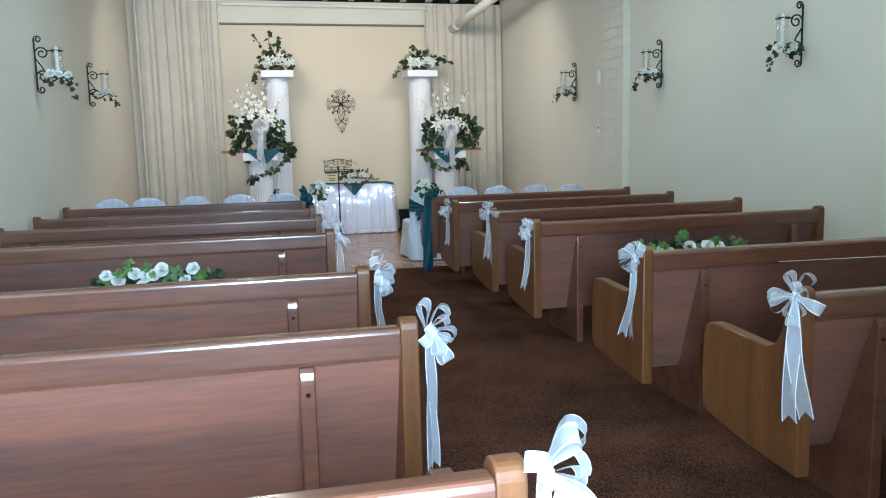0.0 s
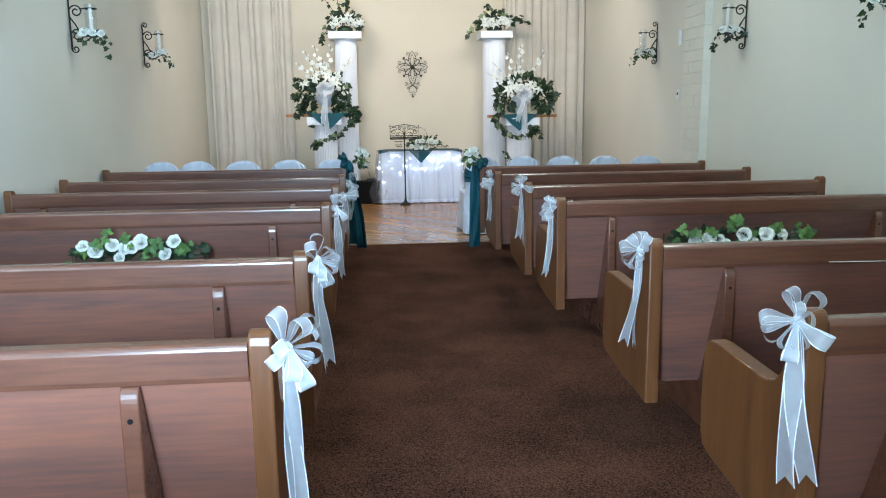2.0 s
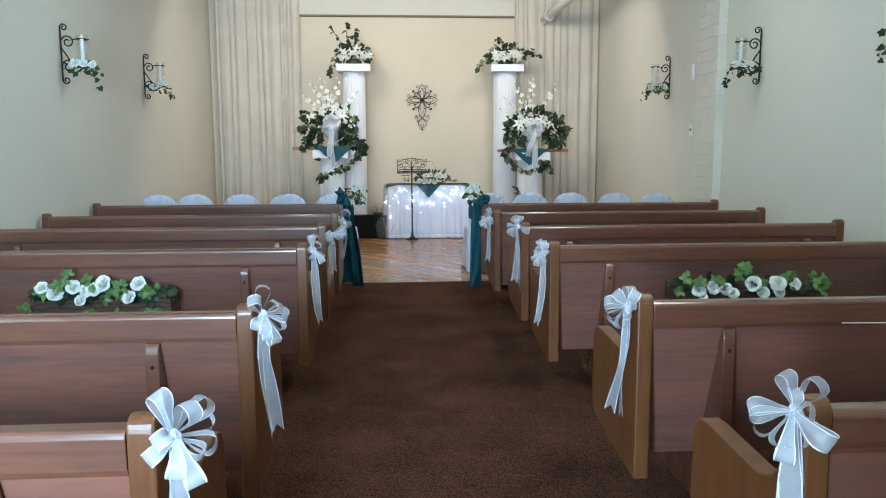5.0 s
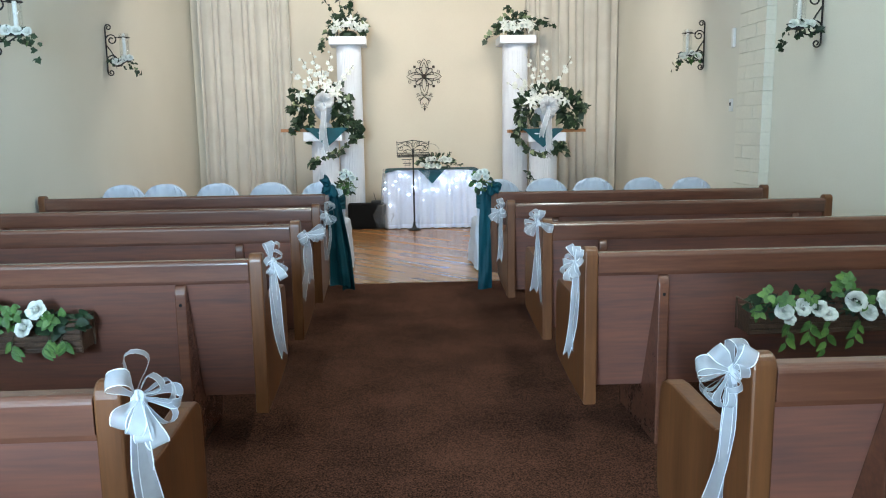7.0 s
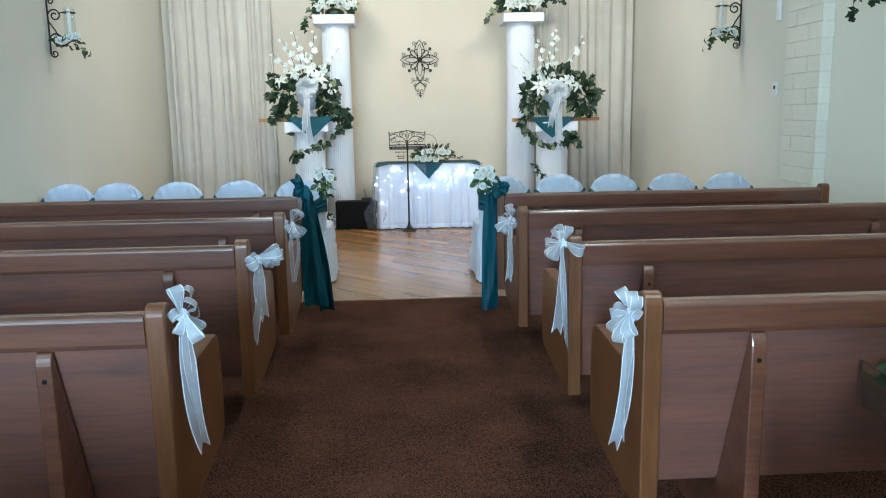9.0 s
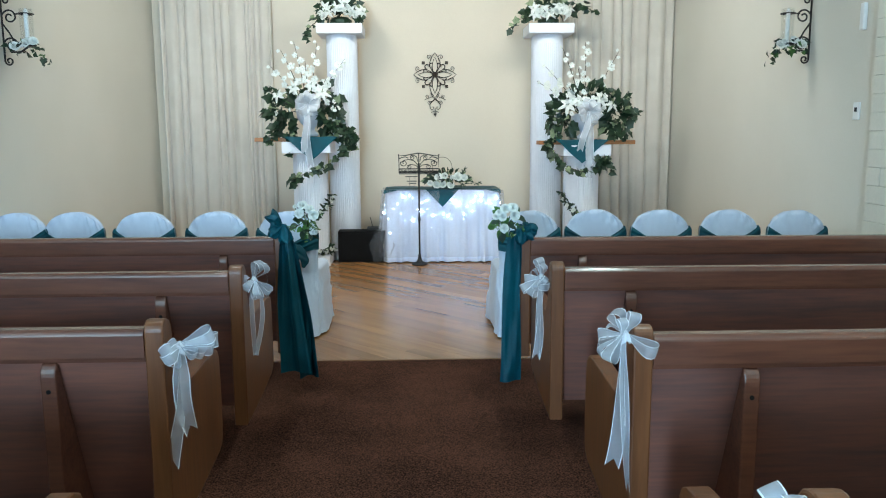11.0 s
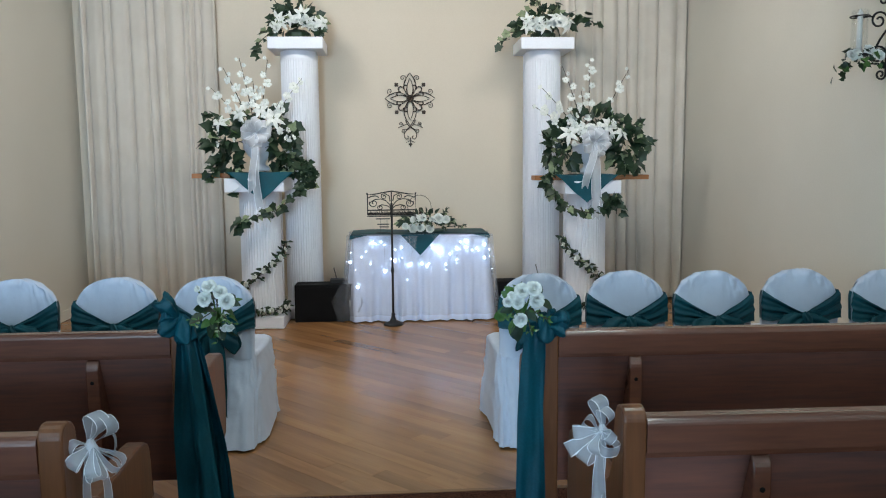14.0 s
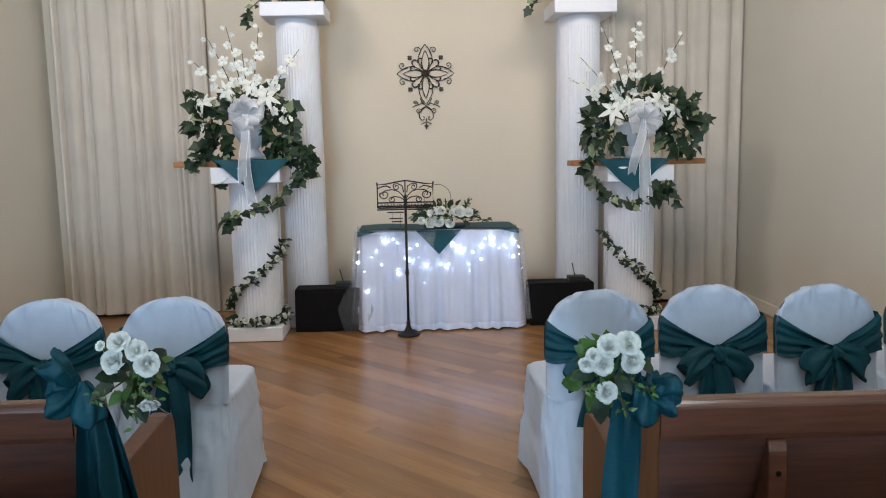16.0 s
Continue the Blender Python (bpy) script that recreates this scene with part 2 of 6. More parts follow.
def bx(bm, x0, x1, y0, y1, z0, z1, bevel=0.0):
    v = [bm.verts.new((x, y, z)) for x in (x0, x1) for y in (y0, y1) for z in (z0, z1)]
    fs = [bm.faces.new([v[i] for i in q]) for q in ((0, 1, 3, 2), (4, 6, 7, 5), (0, 4, 5, 1), (2, 3, 7, 6), (0, 2, 6, 4), (1, 5, 7, 3))]
    if bevel:
        es = list({e for f in fs for e in f.edges})
        bmesh.ops.bevel(bm, geom=es, offset=bevel, segments=2, profile=0.5, affect="EDGES", clamp_overlap=True)
    return bm


def box(*a, bevel=0.0):
    return bx(bmesh.new(), *a, bevel=bevel)


def prism(pts, axis, a, b, bevel=0.0, bm=None):
    """A flat outline pushed along an axis. pts are the two other coordinates in xyz order."""
    bm = bm or bmesh.new()

    def at(p, w):
        return {"x": (w, p[0], p[1]), "y": (p[0], w, p[1]), "z": (p[0], p[1], w)}[axis]

    lo, hi = [bm.verts.new(at(p, a)) for p in pts], [bm.verts.new(at(p, b)) for p in pts]
    fs = [bm.faces.new(lo), bm.faces.new(list(reversed(hi)))]
    for i in range(len(pts)):
        j = (i + 1) % len(pts)
        fs.append(bm.faces.new((lo[j], lo[i], hi[i], hi[j])))
    bmesh.ops.recalc_face_normals(bm, faces=fs)
    if bevel:
        es = list({e for f in fs[:2] for e in f.edges})
        bmesh.ops.bevel(bm, geom=es, offset=bevel, segments=2, profile=0.5, affect="EDGES", clamp_overlap=True)
    return bm


def lathe(profile, n=24, bm=None, cx=0.0, cy=0.0):
    """A turned shape: profile of (radius, z)."""
    bm = bm or bmesh.new()
    rings = [[bm.verts.new((cx + r * math.cos(2 * math.pi * k / n), cy + r * math.sin(2 * math.pi * k / n), z)) for k in range(n)] for r, z in profile]
    for p, q in zip(rings, rings[1:]):
        for k in range(n):
            j = (k + 1) % n
            bm.faces.new((p[k], p[j], q[j], q[k]))
    bm.faces.new(list(reversed(rings[0])))
    bm.faces.new(rings[-1])
    return bm


def tube(pts, r, n=6, bm=None, r2=None):
    """A round rod along points."""
    bm = bm or bmesh.new()
    pts = [Vector(p) for p in pts]
    rings = []
    for i, p in enumerate(pts):
        d = (pts[min(i + 1, len(pts) - 1)] - pts[max(i - 1, 0)]).normalized()
        a = d.cross(Vector((0.31, 0.17, 0.93)))
        a = (a if a.length > 1e-3 else d.cross(Vector((1, 0, 0)))).normalized()
        b = d.cross(a)
        rr = r if r2 is None else r + (r2 - r) * i / (len(pts) - 1)
        rings.append([bm.verts.new(p + rr * (math.cos(2 * math.pi * k / n) * a + math.sin(2 * math.pi * k / n) * b)) for k in range(n)])
    for p, q in zip(rings, rings[1:]):
        for k in range(n):
            j = (k + 1) % n
            bm.faces.new((p[k], p[j], q[j], q[k]))
    bm.faces.new(list(reversed(rings[0])))
    bm.faces.new(rings[-1])
    return bm


def spiral(cx, cz, r0, r1, a0, a1, n=14, y=0.0):
    out = []
    for k in range(n + 1):
        u = k / n
        a, r = radians(a0 + (a1 - a0) * u), r0 + (r1 - r0) * u
        out.append((cx + r * math.cos(a), y, cz + r * math.sin(a)))
    return out


def grid_sheet(fn, nu, nv, bm=None, mat=None):
    """A sheet of quads: fn(u, v) gives the place."""
    bm = bm or bmesh.new()
    vs = [[bm.verts.new(fn(i / nu, j / nv)) for j in range(nv + 1)] for i in range(nu + 1)]
    for i in range(nu):
        for j in range(nv):
            f = bm.faces.new((vs[i][j], vs[i + 1][j], vs[i + 1][j + 1], vs[i][j + 1]))
            f.smooth = True
            if mat:
                f.material_index = mat(i, j)
    return bm


def frame_to(d, roll=0.0):
    """A turn that carries +z to d."""
    return Vector(d).normalized().to_track_quat("Z", "Y").to_matrix().to_4x4() @ Matrix.Rotation(roll, 4, "Z")


# ---- the room ----
def structure(name, bm, material, label, smooth=False):
    return tagged(part(name, bm, material, None, label, smooth), category=name.split("_")[0], kind="structure")


EDGE = 9.475
floor_carpet = structure("floor_carpet", box(WALL_L - 0.2, WALL_R + 0.2, WALL_S - 0.2, EDGE, -0.12, 0.0), M["carpet"], "worn dark brown carpet over the pew area")
subfloor = structure("floor", box(WALL_L - 0.2, WALL_R + 0.2, EDGE, WALL_N + 0.3, -0.12, -0.014), M["joint"], "diagonal oak strip floor before the altar")
wall_west = structure("wall_west", box(WALL_L - 0.2, WALL_L, WALL_S - 0.2, WALL_N + 0.3, 0, 4.2), M["wall"], "cream painted plain side wall")
wall_east = structure("wall_east", box(WALL_R, WALL_R + 0.2, WALL_S - 0.2, WALL_N + 0.3, 0, 4.2), M["wall"], "cream painted plain side wall with a block pier")
wall_north = structure("wall_north", box(WALL_L, WALL_R, WALL_N, WALL_N + 0.3, 0, 4.2), M["altar_wall"], "cream painted altar wall")
# beam that stands a little proud over the altar wall
structure("trim_beam", box(-1.72, 1.9, WALL_N - 0.06, WALL_N - 0.002, 3.425, 3.78, bevel=0.006), M["wall"], "cream painted beam above the altar wall")
# dark strip added where the beam only casts a shadow line
structure("trim_strip", box(-1.60, 1.78, WALL_N - 0.068, WALL_N - 0.002, 3.398, 3.424, bevel=0.003), M["strip"], "thin dark tan strip painted as the shadow under the beam")
structure("baseboard_north", box(-1.6, 1.8, WALL_N - 0.018, WALL_N - 0.002, 0.002, 0.10, bevel=0.004), M["wall"], "cream painted baseboard")
structure("baseboard_east", box(WALL_R - 0.016, WALL_R - 0.002, EDGE, 14.0, 0.002, 0.10, bevel=0.004), M["wall"], "cream painted baseboard")
structure("baseboard_west", box(WALL_L + 0.002, WALL_L + 0.016, EDGE, 14.0, 0.002, 0.10, bevel=0.004), M["wall"], "cream painted baseboard")
# shop front behind the camera with one tall window, and an unseen partition added to shade the east pews
bm = bmesh.new()
for x0, x1, z0, z1 in ((WALL_L, WIN_L, 0, 4.2), (WIN_R, WALL_R, 0, 4.2), (WIN_L, WIN_R, 0, SILL), (WIN_L, WIN_R, 2.5, 4.2)):
    bx(bm, x0, x1, WALL_S - 0.2, WALL_S, z0, z1)
structure("wall_south", bm, M["wall"], "cream painted street wall with a tall window")
structure("wall_lobby", box(-0.70, WALL_R, 0.78, 0.86, 0, 2.3), M["wall"], "cream painted unseen partition added to shade the east pews")
w = structure("window_1", box(WIN_L, WIN_R, WALL_S - 0.13, WALL_S - 0.122, SILL, 2.5), M["thin"], "tall clear window pane")
w.visible_shadow = False
for x0, x1, z0, z1 in ((WIN_L, WIN_L + 0.05, SILL, 2.5), (WIN_R - 0.05, WIN_R, SILL, 2.5), (WIN_L + 0.05, WIN_R - 0.05, SILL, SILL + 0.05), (WIN_L + 0.05, WIN_R - 0.05, 2.45, 2.5)):
    part("window_frame", box(x0, x1, WALL_S - 0.16, WALL_S - 0.09, z0, z1), M["dark"], w)
structure("ground", box(-40, 40, -60, WALL_S - 0.2, -0.2, -0.1), M["outside"], "pale street paving outside the windows")
# ceiling: dark deck with painted joists
bm = bmesh.new()
bx(bm, WALL_L - 0.2, WALL_R + 0.2, WALL_S - 0.2, WALL_N + 0.3, 4.05, 4.2)
for f in bm.faces:
    f.material_index = 1
x = -2.95
while x < 3.1:
    bx(bm, x - 0.045, x + 0.045, WALL_S, WALL_N - 0.032, CEIL, 4.05)
    x += 0.437
# dark board added at the wall stands for the unlit void between joists
first = len(bm.faces)
bx(bm, WALL_L, WALL_R, WALL_N - 0.03, WALL_N - 0.004, 3.79, 4.049)
bm.faces.ensure_lookup_table()
for f in bm.faces[first:]:
    f.material_index = 1
structure("ceiling", bm, [M["ceil"], M["deck"]], "white painted open joists under a dark deck")

# pier of painted blocks on the east wall
PIER_Y0, PIER_Y1, PIER_X = 9.255, 9.77, 3.05
pier = structure("wall_pier", box(PIER_X + 0.012, WALL_R - 0.001, PIER_Y0 + 0.012, PIER_Y1 - 0.012, 0, 4.0), M["wall"], "cream painted block pier with open joints")

# sprinkler pipe along the top of the altar wall, and the stout pipe that slants down to it
pipe = root("ceiling_pipe", Matrix(), "white painted pipe run under the ceiling joists", "pipe")
part("pipe_run", tube([(-1.58, 14.08, 3.78), (-1.58, 14.08, 3.72), (-1.55, 14.08, 3.70), (2.36, 14.08, 3.675), (2.40, 14.08, 3.655), (2.41, 14.08, 3.52)], 0.019, 10), M["pipe"], pipe, smooth=True)
part("main_pipe", tube([(2.235, 14.06, 3.343), (2.35, 13.03, 3.458), (2.465, 12.0, 3.564), (2.655, 10.3, 3.71)], 0.068, 18), M["pipe"], pipe, smooth=True)
part("collar", tube([(2.262, 13.82, 3.369), (2.272, 13.73, 3.379)], 0.083, 18), M["pipe"], pipe, smooth=True)
part("elbow", lathe([(0.03, 0), (0.07, 0.005), (0.07, 0.06), (0.03, 0.066)], 18, cx=2.235, cy=14.06), M["pipe"], pipe, smooth=True).matrix_basis = Matrix.Translation((0, 0, 3.30))
for hx in (-1.58, 1.78):
    part("pipe_hanger", tube(spiral(hx, 3.745, 0.022, 0.022, 0, 360, 12, 14.08), 0.006, 5), M["pipe"], pipe)


# ---- curtains ----
def curtain(x0, x1, folds, seed, label):
    rnd = random.Random(seed)
    ph = [rnd.uniform(0, 6.28) for _ in range(4)]

    cuts = [0.0]
    while cuts[-1] < 1.0:
        cuts.append(cuts[-1] + rnd.choice((0.045, 0.07, 0.09, 0.13)) * rnd.uniform(0.8, 1.2))
    cuts[-1] = 1.0
    deep = [rnd.uniform(0.035, 0.09) for _ in cuts]

    def fn(u, v):
        i = max(k for k in range(len(cuts) - 1) if cuts[k] <= u + 1e-9)
        q = (u - cuts[i]) / (cuts[i + 1] - cuts[i])
        belly = math.sin(math.pi * q) ** 0.32
        if u < 1e-6 or u > 1 - 1e-6:
            return (x0 if u < 0.5 else x1, 14.12, 0.03 + (3.74 - 0.03) * v)
        depth = -0.055 * belly + deep[i] * (1 - belly) * 0.95 + 0.012 * math.sin(7 * u * folds + ph[1])
        drift = 0.025 * math.sin(v * 2.2 + ph[3] + u * 6) * (1 - v)
        return (x0 + (x1 - x0) * u + drift * math.sin(math.pi * u), 14.07 + depth * (0.6 + 0.4 * (1 - v)), 0.03 + (3.74 - 0.03) * v)

    ob = root("curtain", Matrix(), label, "curtain", "curtains beside the altar wall")
    part("cloth", grid_sheet(fn, folds * 24, 14), M["curtain"], ob, smooth=True)
    part("rod", tube([(x0 - 0.01, 14.09, 3.755), (x1 + 0.01, 14.09, 3.755)], 0.012, 8), M["pipe"], ob)
    part("hem", grid_sheet(lambda u, v: tuple(Vector(fn(u, 0.0)) + Vector((0, -0.006, 0.0 + 0.05 * v))), folds * 24, 1), M["curtain"], ob, smooth=True)
    return ob


curtain(WALL_L + 0.115, -1.60, 8, 3, "full-length cream pleated curtain hanging to the floor")
curtain(1.79, WALL_R - 0.001, 8, 8, "full-length cream pleated curtain beside the column")

# ---- pews ----
def end_profile():
    pts = [(0.0, 0.192), (0.0, 0.842), (0.0015, 0.851), (0.005, 0.860), (0.011, 0.867), (0.019, 0.872), (0.030, 0.8745), (0.045, 0.874), (0.064, 0.866), (0.078, 0.848), (0.084, 0.82), (0.088, 0.77), (0.098, 0.715), (0.118, 0.672), (0.15, 0.642), (0.195, 0.628), (0.24, 0.628)]
    pts += [(0.50, 0.640), (0.55, 0.636), (0.578, 0.622), (0.592, 0.598), (0.598, 0.56), (0.606, 0.40), (0.60, 0.30), (0.585, 0.262), (0.55, 0.245), (0.30, 0.212)]
    return pts


def pew(sign, length, group):
    """A pew with its aisle end at x = 0 that runs to sign * length; its back stands at y = 0 and it faces +y."""
    def sp(a, b):
        return (sign * a, sign * b) if sign > 0 else (sign * b, sign * a)

    r = root("pew", Matrix(), "varnished reddish-brown wooden pew facing the altar", "pew", group)
    T = 0.056
    part("end_panel", prism(end_profile(), "x", *sp(0, T), bevel=0.006), M["pew_end"], r, "lighter brown solid wood end panel with an arm")
    part("end_panel", prism(end_profile(), "x", *sp(length - T, length), bevel=0.006), M["pew_end"], r)
    a, b = sp(T + 0.001, length - T - 0.001)
    part("top_rail", prism([(0.002, 0.766), (0.0, 0.832), (0.0012, 0.838), (0.004, 0.8435), (0.009, 0.848), (0.016, 0.850), (0.05, 0.850), (0.062, 0.842), (0.07, 0.80), (0.072, 0.766)], "x", a, b, bevel=0.0015), M["pew_rail"], r)
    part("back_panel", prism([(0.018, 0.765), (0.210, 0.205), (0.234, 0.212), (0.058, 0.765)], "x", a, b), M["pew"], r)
    part("moulding", prism([(0.008, 0.752), (0.006, 0.7655), (0.024, 0.7655), (0.021, 0.75)], "x", a, b), M["pew_rail"], r)
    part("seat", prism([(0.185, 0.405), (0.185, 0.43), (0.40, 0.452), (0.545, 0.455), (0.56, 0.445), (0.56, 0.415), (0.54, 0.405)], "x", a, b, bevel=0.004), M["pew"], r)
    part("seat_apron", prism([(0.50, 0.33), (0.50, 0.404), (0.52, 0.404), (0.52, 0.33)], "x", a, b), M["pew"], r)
    prof = [(0.0, 0.001), (-0.002, 0.70), (-0.0015, 0.712), (0.0005, 0.723), (0.004, 0.733), (0.009, 0.741), (0.014, 0.747), (0.020, 0.750), (0.044, 0.68), (0.205, 0.21), (0.24, 0.403), (0.49, 0.403), (0.545, 0.06), (0.545, 0.001)]
    for bxp in (0.316, length / 2 - 0.05 if length > 2.6 else 1.17, length - 0.28):
        if bxp == 1.17:
            continue
        p0, p1 = sp(bxp, bxp + 0.046)
        br = part("brace", prism(prof, "x", p0, p1, bevel=0.005), M["pew_rail"], r, "wooden leg brace bolted to the back")
        hole = lathe([(0.007, 0), (0.007, 0.003), (0.004, 0.0035)], 10)
        ho = part("bolt_hole", hole, M["speaker"], br)
        ho.matrix_basis = pose((p0 + p1) / 2, -0.001, 0.668, 90, 0, 0)
    return r


R_ROWS = [8.97, 7.963, 6.825, 5.80, 4.262, 3.135]
L_ROWS = [8.996, 7.946, 6.965, 5.828, 4.205, 3.13, 2.035]
X_R, X_L = (0.652, 0.656, 0.700, 0.688, 0.690, 0.690), (-0.640, -0.625, -0.640, -0.650, -0.652, -0.655, -0.695)
proto = pew(1, 2.292, "pews by the east wall")
proto.matrix_basis = pose(X_R[0], R_ROWS[0] - 0.10, 0, 0, 0, -1.0)
for k, y in enumerate(R_ROWS[1:]):
    c = copy_thing(proto, pose(X_R[k + 1], y - (0.05 if k == 0 else 0), 0, 0, 0, -0.5 if k == 0 else 0))
    if k == 3:
        # edge banding that has come loose under the rail of this pew
        part("loose_banding", tube([(0.75, -0.006, 0.764), (1.1, -0.010, 0.760), (1.5, -0.012, 0.755), (1.9, -0.008, 0.761), (2.2, -0.004, 0.765)], 0.0018, 5), M["candle"], c)
proto = pew(-1, 2.335, "pews by the west wall")
proto.matrix_basis = Matrix.Translation((X_L[0], L_ROWS[0], 0))
for x, y in zip(X_L[1:], L_ROWS[1:]):
    copy_thing(proto, Matrix.Translation((x, y - (0.04 if y == L_ROWS[1] else 0.0), 0)))


# ---- ribbon bows on the pew ends ----
def loop_sheet(d, n, L, W, width, bm=None, seed=0, seg=12):
    """A ribbon loop that leaves the knot along d, opens across n and comes back."""
    d, n = Vector(d).normalized(), Vector(n)
    n = (n - n.dot(d) * d).normalized()
    w = d.cross(n)
    rnd = random.Random(seed)
    k1 = rnd.uniform(-0.4, 0.4)
    cross = (-0.5, -0.44, 0.0, 0.44, 0.5)

    def fn(u, v):
        s = math.sin(math.pi * u)
        p = d * L * (s ** 0.8) + n * W * math.sin(2 * math.pi * u) * (0.6 + 0.4 * s)
        ww = width * (0.22 + 0.78 * min(1, 1.25 * s))
        c = cross[round(v * 4)]
        p = p + w * c * ww + n * (abs(c) * 0.10 * ww + k1 * c * 0.25 * ww * s)
        return p

    return grid_sheet(fn, seg, 4, bm, lambda i, j: 0 if j in (1, 2) else 1)


def tail_sheet(path, width, seed, facing, notch=True, seg=12):
    """A hanging ribbon end along a path of points, cut to a swallowtail."""
    pts = [Vector(p) for p in path]
    rnd = random.Random(seed)
    cross = (-0.5, -0.44, 0.0, 0.44, 0.5)
    ph = rnd.uniform(0, 6)

    def fn(u, v):
        k = min(u * (len(pts) - 1), len(pts) - 1 - 1e-6)
        i = int(k)
        p = pts[i].lerp(pts[i + 1], k - i)
        d = (pts[i + 1] - pts[i]).normalized()
        a = facing + 0.5 * math.sin(u * 4 + ph)
        w = Vector((math.cos(a), math.sin(a), 0))
        w = (w - w.dot(d) * d).normalized()
        c = cross[round(v * 4)]
        ww = width * (0.45 + 0.55 * min(1, u * 3))
        q = p + w * c * ww
        if notch and u > 0.99:
            q = q - d * 0.03 * (1 - 2 * abs(c))
        return q

    return grid_sheet(fn, seg, 4, None, lambda i, j: 0 if j in (1, 2) else 1)


def pew_bow(x, y, z, side, seed, loops, tails, label="sheer white organza bow with satin edges tied on a pew end", facing=40, loop_tail=False):
    """side +1: on the face that looks to +x. loops: (angle from straight up, length, width, twist) of each loop, clockwise as seen from
    the aisle; twist 0 shows a loop from its edge, 90 its broad side. tails: (sideways drift, length, width) of each ribbon end."""
    rnd = random.Random(seed)
    mats = [M["ribbon"], M["ribbon_edge"]]
    r = root("pew_bow", Matrix.Translation((x, y, z)), label, "bow", "white bows along the aisle")
    fa = radians(facing)
    f = Vector((side * math.sin(fa), -math.cos(fa), 0))
    right, up = Vector((0, 0, 1)).cross(f), Vector((0, 0, 1))
    knot = puff_sheet((0.1, -0.1, -1), f, 0.040, 0.016, 0.012, seed)
    part("knot", knot, M["ribbon_dense"], r, smooth=True).location = f * 0.018 + up * 0.016
    for k, (ang, L, width, twist) in enumerate(loops):
        a, tw = radians(ang + rnd.uniform(-5, 5)), radians(twist + rnd.uniform(-24, 24))
        inplane = right * math.cos(a) - up * math.sin(a)
        d = right * math.sin(a) + up * math.cos(a) + f * rnd.uniform(0.10, 0.95)
        n = inplane * math.cos(tw) + f * math.sin(tw)
        ob = part("loop", loop_sheet(d, n, 0.88 * L * rnd.uniform(0.92, 1.08), rnd.uniform(0.017, 0.028), 0.74 * width, seed=seed * 31 + k), mats, r, smooth=True)
        ob.location = f * (0.006 + 0.003 * k)
    for k, (drift, ln, width) in enumerate(tails):
        pth = []
        for i in range(11):
            u = i / 10
            if loop_tail:
                across = (0.034 if k else -0.014) * math.sin(math.pi * u ** 0.8)
            else:
                across = 0.6 * drift * u * u + 0.010 * math.sin(u * 5 + seed + 2 * k) * u
            pth.append(right * across + f * (0.012 + 0.006 * k + 0.010 * math.sin(u * 4 + k) * u) - up * ln * u)
        part("tail", tail_sheet(pth, width, seed + k, math.atan2(right.y, right.x) + rnd.uniform(-0.35, 0.35), notch=not loop_tail), mats, r, smooth=True)
    return r


W1, W2 = 0.034, 0.046
BOW_R = {
    1: (0.085, 0.800, ((-6, 0.092, W2, 40), (14, 0.075, W1, 10), (-98, 0.085, W2, 74), (-124, 0.115, 0.052, 76), (-150, 0.10, 0.050, 72), (175, 0.07, W2, 74), (95, 0.055, W1, 30), (122, 0.085, W2, 68), (-60, 0.05, W1, 20)), ((-0.06, 0.36, 0.034), (-0.03, 0.37, 0.036))),
    2: (0.000, 0.860, ((-24, 0.085, W2, 35), (26, 0.085, W2, 30), (112, 0.125, 0.052, 82), (-75, 0.055, W1, 20), (-108, 0.085, W2, 40), (-128, 0.085, W1, 30), (-146, 0.09, W1, 40), (-165, 0.09, W2, 60), (5, 0.06, W1, 60)), ((-0.055, 0.40, 0.042), (0.055, 0.46, 0.026))),
    3: (0.040, 0.815, ((-20, 0.085, W2, 50), (10, 0.09, W2, 60), (34, 0.075, W2, 40), (80, 0.055, W1, 40), (-70, 0.055, W1, 40), (-115, 0.065, W2, 60), (-150, 0.085, W2, 70), (178, 0.105, W2, 84), (150, 0.09, W2, 78)), ((-0.07, 0.43, 0.036), (-0.045, 0.40, 0.04))),
    4: (0.050, 0.830, ((-24, 0.095, 0.052, 60), (12, 0.09, W2, 50), (34, 0.095, 0.05, 60), (70, 0.06, W1, 40), (-68, 0.10, 0.050, 64), (-98, 0.085, W1, 25), (-118, 0.085, W1, 20), (-138, 0.085, W1, 20), (-158, 0.085, W1, 25), (178, 0.085, W2, 70), (135, 0.06, W1, 30)), ((-0.085, 0.41, 0.046), (-0.03, 0.42, 0.026))),
    5: (0.010, 0.855, ((-14, 0.098, W2, 28), (38, 0.105, W2, 30), (8, 0.05, W1, 60), (-80, 0.118, W1, 22), (-106, 0.105, W1, 25), (-134, 0.098, W1, 25), (112, 0.125, 0.056, 80), (-166, 0.09, W1, 20), (178, 0.118, 0.054, 84), (165, 0.085, W1, 30), (80, 0.05, W1, 40)), ((0.0, 0.46, 0.050), (0.07, 0.44, 0.050))),
}
